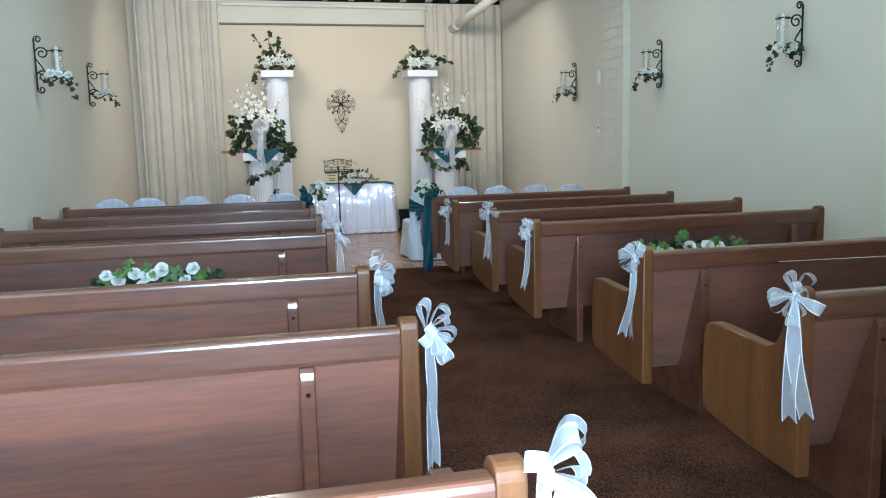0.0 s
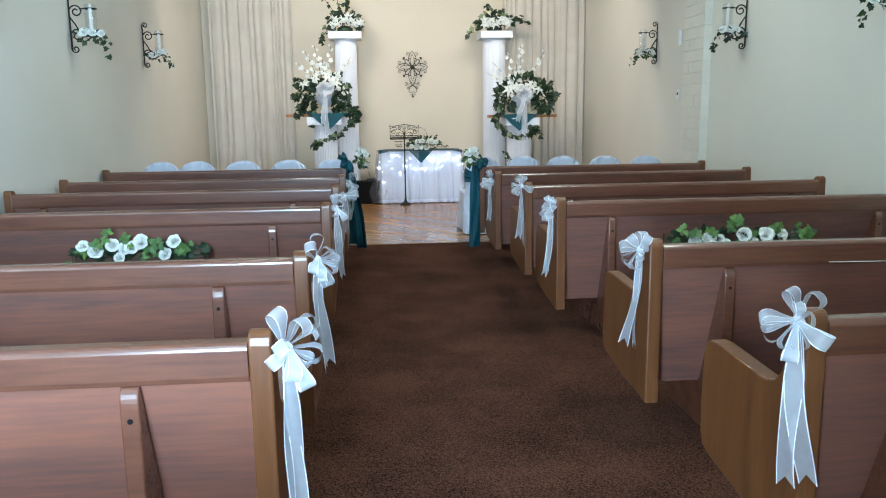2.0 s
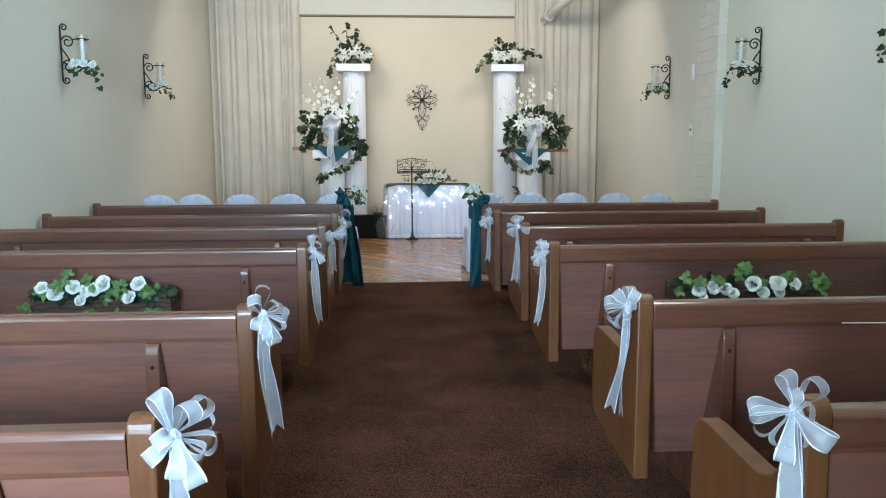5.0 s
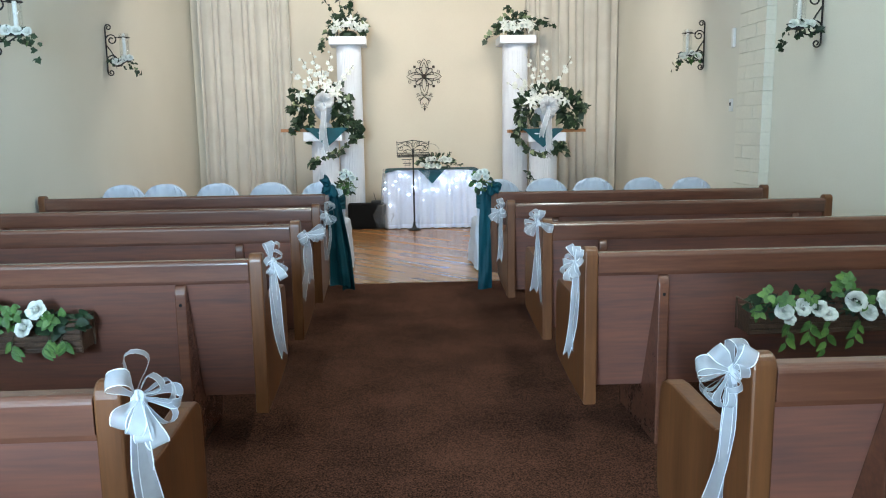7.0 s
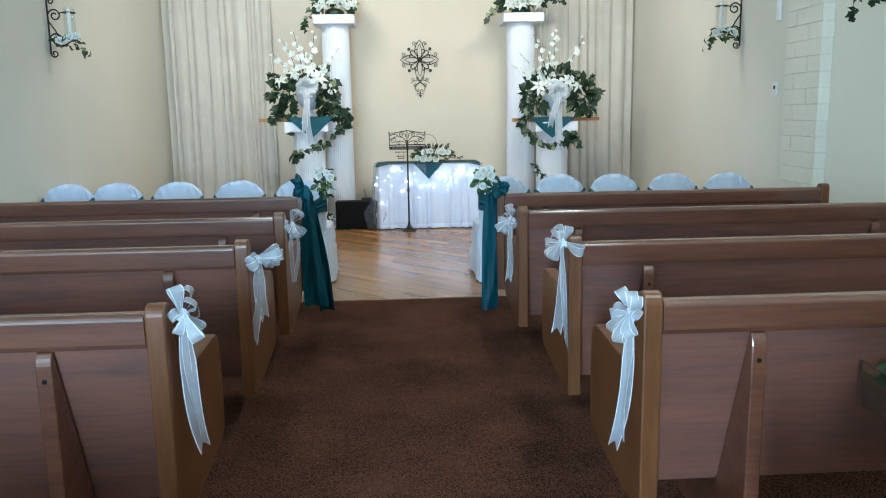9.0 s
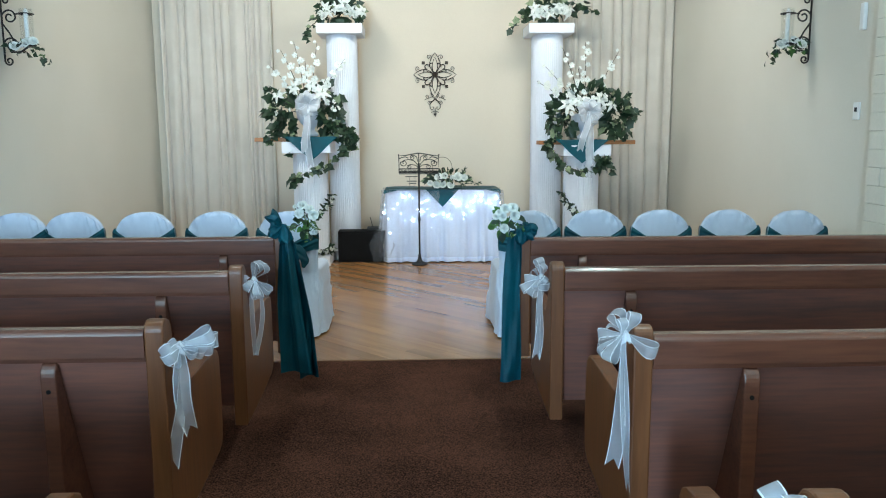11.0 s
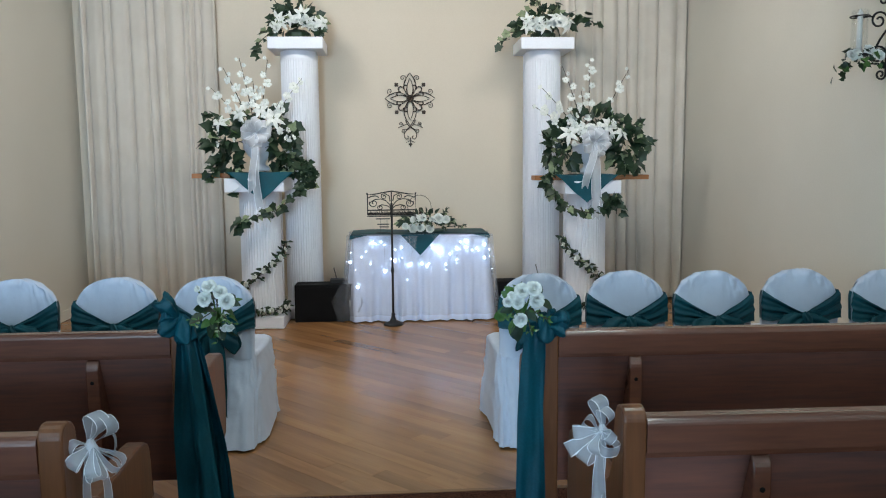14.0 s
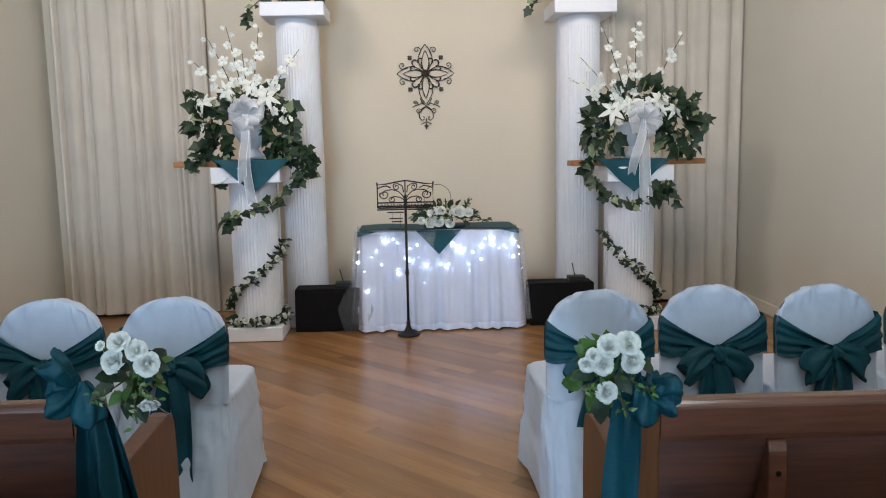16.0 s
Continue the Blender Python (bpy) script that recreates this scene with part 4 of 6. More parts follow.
def cap_arrangement(x, y, z, seed, mirror, high):
    rnd = random.Random(seed)
    m = mirror
    ob = root("column_flowers", Matrix.Translation((x, y, z)), "white lilies and roses with trailing ivy on a column cap", "flowers", "flowers on the columns")
    part("foam_base", lathe([(0.10, 0.001), (0.12, 0.02), (0.12, 0.06), (0.08, 0.09)], 16), M["leaf"], ob)
    mats = [M["leaf"], M["leaf_pale"]]
    spots = cloud(rnd, (0, -0.02, 0.12), (0.30, 0.22, 0.20), 120, -0.3)
    foliage("ivy", ob, spots, seed, 0.072, mats, IVY, 0.2)
    if high:
        trails = [[(-0.1, -0.05, 0.2), (-0.2, -0.06, 0.36), (-0.32, -0.07, 0.52)], [(-0.05, -0.05, 0.2), (-0.10, -0.06, 0.42), (-0.08, -0.07, 0.60)], [(0.0, -0.05, 0.2), (0.03, -0.06, 0.4), (0.08, -0.07, 0.50)],
                  [(-0.22, -0.18, 0.05), (-0.32, -0.24, -0.05), (-0.34, -0.26, -0.20)], [(0.15, -0.15, 0.08), (0.26, -0.2, 0.05)]]
    else:
        trails = [[(-0.2, -0.15, 0.08), (-0.36, -0.2, 0.04), (-0.46, -0.22, -0.06)], [(0.2, -0.1, 0.16), (0.36, -0.14, 0.20), (0.48, -0.16, 0.12)], [(0.0, -0.05, 0.2), (-0.04, -0.06, 0.34), (-0.12, -0.06, 0.38)], [(0.05, -0.05, 0.2), (0.12, -0.06, 0.34)]]
    for k, tr in enumerate(trails):
        part("vine", tube(tr, 0.004, 5), M["stem"], ob)
        foliage("vine_leaves", ob, vine_spots(rnd, tr, 16, 0.03), seed + k, 0.065, mats, IVY, 0.15)
    for k in range(8):
        a = -1.5 + 3.0 * k / 7 + rnd.uniform(-0.2, 0.2)
        p = Vector((0.22 * math.sin(a) + rnd.uniform(-0.05, 0.05), -0.18 - 0.06 * rnd.random(), 0.10 + 0.15 * math.cos(a) * rnd.uniform(0.1, 1)))
        bloom("lily", rnd.choice(LILIES), ob, p, (math.sin(a) * 0.7, -0.9, 0.1 + rnd.uniform(-0.2, 0.5)), rnd.uniform(0.07, 0.10), rnd.uniform(0, 6))
    for k in range(7):
        a = -1.1 + 2.2 * k / 6
        bloom("rose", ROSES[k % 3], ob, (0.2 * math.sin(a), -0.2, 0.06 + 0.14 * math.cos(a) * rnd.uniform(0.3, 1)), (math.sin(a) * 0.6, -0.9, 0.3), rnd.uniform(0.045, 0.06), rnd.uniform(0, 6))
    return ob


for k, ((px, py), m) in enumerate(zip(PED, (1, -1))):
    shelf_board(px - 0.065 if k == 0 else px + 0.03, py)
    teal_cloth(px + 0.06 * m, py, 1.383 - 0.048 * k, 0.58, 0.245, depth=0.245)
    urn_arrangement(px + 0.02 - 0.01 * k, py - 0.02, 1.394 - 0.048 * k, 11 + k, (URN_W, URN_E)[k])
    garland(px, py, 21 + k, m)
for k, ((cx, cy), m) in enumerate(zip(COL, (1, -1))):
    cap_arrangement(cx, cy, 2.603, 31 + k, m, k == 0)


# ---- scroll work ----
def heart_petal(L, W, ang, cx, cz, n=12):
    """A pointed oval from the centre outwards."""
    out = []
    for k in range(2 * n + 1):
        u = k / (2 * n)
        s = u * 2 if u <= 0.5 else 2 - u * 2
        side = 1 if u <= 0.5 else -1
        a, b = L * s, side * W * math.sin(math.pi * s)
        out.append((cx + a * math.cos(ang) - b * math.sin(ang), 0.0, cz + a * math.sin(ang) + b * math.cos(ang)))
    return out


def wall_cross(x, y, z):
    ob = root("wall_cross", Matrix.Translation((x, y, z)), "brown wrought-iron scroll cross hung on the altar wall", "wall ornament")
    w = 0.0044

    def rod(name, pts, r=w):
        part(name, tube([(p[0], 0.0, p[1]) if len(p) == 2 else p for p in pts], r, 5), M["bronze"], ob)

    part("boss", lathe([(0.030, 0), (0.036, 0.006), (0.034, 0.012), (0.020, 0.018), (0.016, 0.014), (0.006, 0.024)], 18), M["bronze"], ob).matrix_basis = pose(0, -0.004, 0, 90, 0, 0)
    for k in range(10):
        a = 2 * math.pi * k / 10
        part("boss_petal", lathe([(0.003, 0), (0.009, 0.004), (0.007, 0.009), (0.002, 0.011)], 8), M["bronze"], ob).matrix_basis = pose(0.026 * math.cos(a), -0.016, 0.026 * math.sin(a), 90, 0, 0)
    for a in (0, 90, 180, 270):
        L = 0.256 if a != 270 else 0.275
        rod("petal", heart_petal(L, 0.062, radians(a), 0, 0))
        rod("inner_petal", heart_petal(L * 0.80, 0.031, radians(a), 0, 0), w * 0.85)
        if a != 270:
            c, d = math.cos(radians(a)), math.sin(radians(a))
            for s in (1, -1):
                def turned(u, v):
                    return (u * c - s * v * d, u * d + s * v * c)

                curl = [turned(0.205 + 0.028 * (1 - 0.055 * i) * math.cos(0.42 * i - 0.9), 0.072 + 0.030 * (1 - 0.055 * i) * math.sin(0.42 * i - 0.9)) for i in range(17)]
                rod("tip_scroll", [turned(0.160, 0.052), turned(0.200, 0.038)] + curl, w * 0.85)
    for a in (45, 135, 225, 315):
        c, d = math.cos(radians(a)), math.sin(radians(a))
        # three scallops between two petals, and a four-leafed bud beyond them
        for q, rr in ((-0.040, 0.112), (0.0, 0.138), (0.040, 0.112)):
            arc = []
            for i in range(9):
                th = -1.75 + 3.5 * i / 8
                u, v = rr + 0.021 * math.cos(th), q * 1.15 + 0.024 * math.sin(th)
                arc.append((u * c - v * d, u * d + v * c))
            rod("scallop", arc, w * 1.6)
        for s in (1, -1):
            rod("scallop_stem", [(0.045 * c - s * 0.010 * d, 0.045 * d + s * 0.010 * c), (0.085 * c - s * 0.030 * d, 0.085 * d + s * 0.030 * c), (0.105 * c - s * 0.064 * d, 0.105 * d + s * 0.064 * c)], w * 0.8)
        for q in range(4):
            e = radians(a + 90 * q)
            part("bud_leaf", lathe([(0.002, -0.004), (0.0115, -0.002), (0.0115, 0.002), (0.002, 0.004)], 10), M["bronze"], ob).matrix_basis = pose(0.196 * c + 0.0115 * math.cos(e), 0, 0.196 * d + 0.0115 * math.sin(e), 90, 0, 0)
    for s in (1, -1):
        rod("lower_curve", [(s * 0.052, -0.215), (s * 0.030, -0.262), (-s * 0.004, -0.292), (-s * 0.042, -0.322), (-s * 0.062, -0.352), (-s * 0.060, -0.392), (-s * 0.040, -0.412), (-s * 0.020, -0.402), (-s * 0.018, -0.384), (-s * 0.032, -0.378)])
        rod("side_scroll", [(s * 0.010, -0.290), (s * 0.050, -0.318)] + [(p[0], p[2]) for p in spiral(s * 0.068, -0.332, 0.024, 0.006, 130 if s > 0 else 50, 130 - 430 if s > 0 else 50 + 430, 16)], w * 0.85)
        rod("flourish", [(s * 0.030, -0.258), (s * 0.070, -0.272), (s * 0.098, -0.282), (s * 0.126, -0.296)], w * 0.8)
        rod("upper_curl", [(s * 0.070, -0.272)] + [(p[0], p[2]) for p in spiral(s * 0.098, -0.256, 0.021, 0.006, 200 if s > 0 else -20, 200 - 400 if s > 0 else -20 + 400, 14)], w * 0.8)
        rod("tip_leaf", [(0.0, -0.425), (s * 0.022, -0.436), (s * 0.048, -0.446)], w * 0.8)
    rod("stem", [(0.0, -0.395), (0.0, -0.47)], w)
    part("finial", prism([(-0.005, -0.45), (0.005, -0.45), (0.021, -0.462), (0.008, -0.478), (0.0, -0.498), (-0.008, -0.478), (-0.021, -0.462)], "y", -0.005, 0.005), M["bronze"], ob)
    return ob


wall_cross(0.308, WALL_N - 0.014, 2.11)


def sconce(x, y, side, seed, roses):
    """Iron scroll bracket with a glass, a candle and flowers; it stands out from the wall along side."""
    rnd = random.Random(seed)
    turn = Matrix.Rotation(0 if side > 0 else math.pi, 4, "Z")
    ob = root("candle_sconce", Matrix.Translation((x, y, 1.93)) @ turn, "black iron scroll candle sconce with white silk flowers", "sconce", "sconces along the side walls")
    w = 0.0065
    part("back_bar", tube([(0.012, 0, 0.03), (0.012, 0, 0.48)], w * 1.25, 6), M["iron"], ob)
    part("top_scroll", tube([(0.012, 0, 0.48)] + spiral(0.044, 0.475, 0.032, 0.010, 170, -260, 18), w, 6), M["iron"], ob)
    part("bottom_scroll", tube([(0.012, 0, 0.03)] + spiral(0.044, 0.035, 0.032, 0.010, -170, 260, 18), w, 6), M["iron"], ob)
    part("arm_scroll", tube([(0.012, 0, 0.37)] + spiral(0.07, 0.355, 0.055, 0.014, 160, -330, 22), w, 6), M["iron"], ob)
    part("ring_arm", tube([(0.10, 0, 0.377), (0.23, 0, 0.377)], w * 0.8, 6), M["iron"], ob)
    part("ring", tube([(0.19 + 0.055 * math.cos(t), 0.055 * math.sin(t), 0.377) for t in [2 * math.pi * k / 20 for k in range(21)]], 0.004, 5), M["iron"], ob)
    part("stay", tube([(0.012, 0, 0.31), (0.06, 0, 0.24), (0.095, 0, 0.17)], w, 6), M["iron"], ob)
    part("lower_scroll", tube([(0.012, 0, 0.17)] + spiral(0.07, 0.15, 0.058, 0.016, 160, -330, 22), w, 6), M["iron"], ob)
    part("cup", lathe([(0.02, 0.135), (0.055, 0.14), (0.058, 0.155), (0.05, 0.157)], 16, cx=0.19), M["iron"], ob)
    part("cup_arm", tube([(0.06, 0, 0.10), (0.13, 0, 0.10), (0.19, 0, 0.138)], w, 6), M["iron"], ob)
    g = part("glass", lathe([(0.046, 0.16), (0.048, 0.17), (0.048, 0.415), (0.0455, 0.415), (0.0455, 0.172), (0.003, 0.166)], 20, cx=0.19), M["thin"], ob, smooth=True)
    g.visible_shadow = False
    part("candle", lathe([(0.016, 0.162), (0.016, 0.40), (0.012, 0.405), (0.002, 0.42)], 12, cx=0.19), M["candle"], ob, smooth=True)
    spots = cloud(rnd, (0.16, 0, 0.135), (0.15, 0.07, 0.06), 26, -0.9)
    spots += vine_spots(rnd, [(0.22, 0, 0.12), (0.30, 0.01, 0.07), (0.32, 0.02, -0.02)], 9, 0.03)
    foliage("leaves", ob, spots, seed, 0.042, [M["leaf"], M["leaf_green"]], IVY, 0.12)
    for k in range(roses):
        bloom("rose", ROSES[k % 3], ob, (0.10 + 0.16 * k / max(1, roses - 1) + rnd.uniform(-0.02, 0.02), -side * 0.05, 0.16 + rnd.uniform(-0.02, 0.03)), (rnd.uniform(-0.3, 0.6), -side * 0.9, 0.5), rnd.uniform(0.042, 0.055), rnd.uniform(0, 6))
    return ob


for k, y in enumerate((10.785, 8.505, 6.31)):
    sconce(WALL_R - 0.004, y, -1, 51 + k, 4)
for k, y in enumerate((10.785, 8.56, 6.35)):
    sconce(WALL_L + 0.004, y, 1, 61 + k, 4)


# ---- altar table ----
TX, TY, TH, TW, TD = 0.36, 13.52, 0.80, 1.22, 0.56
table = root("altar_table", Matrix.Translation((TX, TY, 0)), "small folding table hidden under a floor-length cloth", "table")
part("tabletop", box(-TW / 2 + 0.02, TW / 2 - 0.02, -TD / 2 + 0.02, TD / 2 - 0.02, TH - 0.04, TH - 0.008), M["white_paint"], table)
for sx in (-1, 1):
    for sy in (-1, 1):
        part("leg", tube([(sx * 0.5, sy * 0.2, 0.001), (sx * 0.5, sy * 0.2, TH - 0.04)], 0.015, 8), M["iron"], table)


def rim(u, w, d):
    """A walk round a rectangle: place and outward normal."""
    per = 2 * (w + d)
    s = (u % 1.0) * per
    for (x0, y0, dx, dy, L) in ((-w / 2, -d / 2, 1, 0, w), (w / 2, -d / 2, 0, 1, d), (w / 2, d / 2, -1, 0, w), (-w / 2, d / 2, 0, -1, d)):
        if s <= L:
            return Vector((x0 + dx * s, y0 + dy * s, 0)), Vector((dy, -dx, 0))
        s -= L
    return Vector((-w / 2, -d / 2, 0)), Vector((0, -1, 0))


def skirt_point(u, v, grow=0.0):
    p, n = rim(u, TW, TD)
    w = u + 0.006 * math.sin(u * 2 * math.pi * 7)
    fold = 0.028 * math.sin(w * 2 * math.pi * 27) + 0.014 * math.sin(w * 2 * math.pi * 43 + 1.3) + 0.012 * math.sin(u * 2 * math.pi * 11 + 0.5)
    fold = fold + 0.006 * math.sin(w * 2 * math.pi * 97 + 3 * v)
    return p * (1 + 0.0 * v) + n * ((0.012 + 0.055 * v) + fold * (0.15 + 0.85 * v) + grow) + Vector((0, 0, (TH - 0.004) * (1 - v) + 0.012 * v))


cloth = root("table_cloth", Matrix.Translation((TX, TY, 0)), "white pleated floor-length table cloth", "tablecloth")
bm = grid_sheet(lambda u, v: skirt_point(u, v), 260, 10)
part("skirt", bm, M["table_cloth"], cloth, smooth=True)
part("top_cloth", grid_sheet(lambda u, v: ((u - 0.5) * (TW + 0.03), (v - 0.5) * (TD + 0.03), TH - 0.003), 6, 4), M["table_cloth"], cloth)
bm = grid_sheet(lambda u, v: skirt_point(u + 0.003, v * 0.93, 0.03 + 0.02 * math.sin(u * 60)), 200, 6)
part("tulle_veil", bm, M["tulle_white"], cloth, "sheer white tulle", smooth=True)
lights = root("fairy_lights", Matrix.Translation((TX, TY, 0)), "string of cool white fairy lights under tulle", "fairy lights")
rnd = random.Random(5)
line = []
for k in range(46):
    u = (0.985 + 0.40 * k / 45 + rnd.uniform(-0.006, 0.006)) % 1.0
    v = 0.07 + 0.36 * rnd.random() ** 1.3 + (0.22 if k in (3, 17, 24) else 0)
    p = skirt_point(u, v, 0.016)
    line.append(p)
    r = rnd.choice((0.0035, 0.0045, 0.006, 0.0085, 0.011))
    part("bulb", lathe([(r * 0.15, -r), (r * 0.7, -r * 0.6), (r, 0), (r * 0.7, r * 0.6), (r * 0.15, r)], 8), M["led"], lights, smooth=True).location = p
part("wire", tube(line, 0.0012, 4), M["tulle_white"], lights)

runner = root("table_runner", Matrix.Translation((TX, TY, TH)), "teal satin cloth with a point hanging over the table front", "cloth")
bm = grid_sheet(lambda u, v: ((u - 0.5) * (TW + 0.05), -TD / 2 + 0.05 + 0.03 * math.sin(u * 14) - 0.06 * max(0, abs(2 * u - 1) - 0.6) / 0.4 + (TD - 0.04) * v, 0.003 + 0.004 * math.sin(u * 9)), 40, 3)
grid_sheet(lambda u, v: ((u - 0.5) * 0.36 * (1 - v) + 0.03 * 0, -TD / 2 - 0.03 - 0.035 * v, 0.006 - 0.19 * v), 10, 6, bm)
for s in (-1, 1):
    grid_sheet(lambda u, v: (s * ((TW + 0.05) / 2 + 0.012 * v), -TD / 2 - 0.012 + (TD + 0.05) * u, 0.003 - 0.035 * v), 6, 2, bm)
    grid_sheet(lambda u, v: (s * (TW / 2 + 0.03 - 0.16 * u), -TD / 2 - 0.026 - 0.012 * v, 0.004 - 0.04 * v * (1 - u)), 6, 2, bm)
part("cloth", bm, M["teal"], runner, smooth=True)

decor = root("table_flowers", Matrix.Translation((TX + 0.06, TY - 0.06, TH + 0.012)), "low arrangement of white roses and dark sprigs", "flowers")
rnd = random.Random(77)
part("tray", box(-0.17, 0.17, -0.07, 0.07, 0, 0.02, bevel=0.004), M["leaf"], decor)
foliage("leaves", decor, cloud(rnd, (0.0, -0.01, 0.07), (0.27, 0.12, 0.13), 210, 0.0), 78, 0.055, [M["leaf"], M["leaf_pale"]], OVAL, 0.35)
for tr in ([(0.15, 0, 0.03), (0.30, -0.02, 0.05), (0.38, -0.02, 0.045)], [(0.1, 0, 0.05), (0.18, 0.02, 0.16), (0.21, 0.02, 0.23)], [(-0.1, 0, 0.04), (-0.2, 0, 0.08), (-0.25, 0, 0.07)]):
    part("sprig", tube(tr, 0.003, 5), M["stem"], decor)
    foliage("sprig_leaves", decor, vine_spots(rnd, tr, 18, 0.015), 79, 0.035, [M["leaf"], M["leaf_pale"]], OVAL, 0.1)
for k, (dx, dz, size) in enumerate(((-0.10, 0.125, 0.062), (-0.03, 0.14, 0.05), (0.12, 0.13, 0.066), (0.19, 0.12, 0.052), (-0.12, 0.04, 0.058), (-0.05, 0.045, 0.055), (0.04, 0.04, 0.060), (-0.19, 0.06, 0.045), (0.06, 0.12, 0.04))):
    bloom("rose", ROSES[k % 3], decor, (dx, -0.10 - 0.02 * rnd.random(), dz), (rnd.uniform(-0.4, 0.4), -1.0, 0.45), size, rnd.uniform(0, 6))
hoop = root("wire_hoop", Matrix.Translation((TX + 0.06, TY + 0.05, TH + 0.012)), "thin wire hoop with a small ornament", "ornament")
part("hoop", tube(spiral(-0.05, 0.225, 0.112, 0.112, 0, 360, 36), 0.0026, 5), M["bronze"], hoop)
part("foot", tube([(-0.05, 0, 0.002), (-0.05, 0, 0.114)], 0.005, 6), M["bronze"], hoop)
part("charm", lathe([(0.004, 0.155), (0.022, 0.160), (0.012, 0.175), (0.019, 0.200), (0.016, 0.215), (0.004, 0.220)], 10, cx=-0.04), M["bronze"], hoop)

# small script sign standing on the table; its lettering is too small to read
sign = root("table_sign", Matrix.Translation((TX - 0.33, TY - 0.17, TH + 0.012)), "small dark script sign on thin wire posts", "sign")
part("foot", box(-0.07, 0.07, -0.012, 0.012, 0, 0.006), M["dark"], sign)
part("post", tube([(-0.03, 0, 0.005), (-0.03, 0, 0.13)], 0.0015, 5), M["dark"], sign)
part("post", tube([(0.03, 0, 0.005), (0.03, 0, 0.13)], 0.0015, 5), M["dark"], sign)
for k, (x0, x1, z) in enumerate(((-0.075, 0.06, 0.125), (-0.06, 0.05, 0.075), (-0.04, 0.045, 0.05))):
    part("text_bar", box(x0, x1, -0.0045, -0.0015, z, z + 0.010), M["dark"], sign)

# ---- music stand ----
ms = root("music_stand", Matrix.Translation((0.105, 13.06, 0)), "black wrought-iron scroll music stand before the table", "music stand")
part("base", lathe([(0.085, 0.001), (0.088, 0.012), (0.07, 0.022), (0.035, 0.035), (0.022, 0.06), (0.014, 0.09), (0.018, 0.10), (0.010, 0.12)], 24), M["iron"], ms, smooth=True)
part("pole", tube([(0, 0, 0.11), (0, 0, 1.10)], 0.0105, 8), M["iron"], ms, smooth=True)
part("knob", lathe([(0.009, 0.47), (0.015, 0.48), (0.017, 0.495), (0.012, 0.52), (0.009, 0.53)], 12), M["iron"], ms, smooth=True)
part("desk_frame", tube([(-0.212, 0, 1.0), (-0.212, 0, 1.18), (-0.15, 0, 1.182), (-0.08, 0, 1.195), (0, 0, 1.208), (0.08, 0, 1.195), (0.15, 0, 1.182), (0.212, 0, 1.18), (0.212, 0, 1.0), (-0.212, 0, 1.0)], 0.0058, 6), M["iron"], ms)
part("ledge", box(-0.215, 0.215, -0.045, 0.0, 0.985, 0.992), M["iron"], ms)
part("ledge_lip", tube([(-0.21, -0.045, 1.015), (0.21, -0.045, 1.015)], 0.006, 6), M["iron"], ms)
part("cross_bar", tube([(-0.212, 0, 1.04), (0.212, 0, 1.04)], 0.006, 6), M["iron"], ms)


def scroll_rod(name, pts, r=0.0044):
    part(name, tube([(p[0], p[1], p[2]) if len(p) == 3 else (p[0], 0.0, p[1]) for p in pts], r, 5), M["iron"], ms)


part("hub", lathe([(0.004, -0.012), (0.015, -0.008), (0.015, 0.008), (0.004, 0.012)], 12), M["iron"], ms).matrix_basis = pose(0, -0.008, 1.053, 90, 0, 0)
scroll_rod("spine", [(0, 1.05), (0, 1.205)], 0.005)
for s in (1, -1):
    scroll_rod("upper_wing", [(0, 1.058), (s * 0.022, 1.096), (s * 0.052, 1.126), (s * 0.100, 1.140), (s * 0.150, 1.134), (s * 0.190, 1.110), (s * 0.196, 1.088)])
    scroll_rod("wing_scroll", spiral(s * 0.158, 1.104, 0.040, 0.007, 20 if s > 0 else 160, (-430 if s > 0 else 610), 22))
    scroll_rod("lower_wing", [(0, 1.054), (s * 0.040, 1.080), (s * 0.085, 1.088), (s * 0.124, 1.074)])
    scroll_rod("lower_scroll", spiral(s * 0.100, 1.066, 0.026, 0.006, 10 if s > 0 else 170, (-400 if s > 0 else 580), 18), 0.004)
    scroll_rod("crest_curve", [(s * 0.012, 1.118), (s * 0.020, 1.166), (s * 0.056, 1.186), (s * 0.090, 1.180)])
    scroll_rod("crest_scroll", spiral(s * 0.066, 1.160, 0.027, 0.006, 60 if s > 0 else 120, (-390 if s > 0 else 570), 18), 0.004)
    scroll_rod("corner_curve", [(s * 0.205, 1.150), (s * 0.180, 1.162), (s * 0.140, 1.168), (s * 0.110, 1.152)], 0.005)
    scroll_rod("corner_finial", [(s * 0.212, 1.178), (s * 0.216, 1.196)], 0.007)
    for q in range(4):
        cx = s * (0.030 + 0.048 * q)
        scroll_rod("ledge_scroll", [(cx - 0.020, -0.02, 1.006), (cx - 0.012, -0.02, 1.030), (cx, -0.02, 1.020), (cx + 0.012, -0.02, 1.008), (cx + 0.020, -0.02, 1.030)], 0.0045)

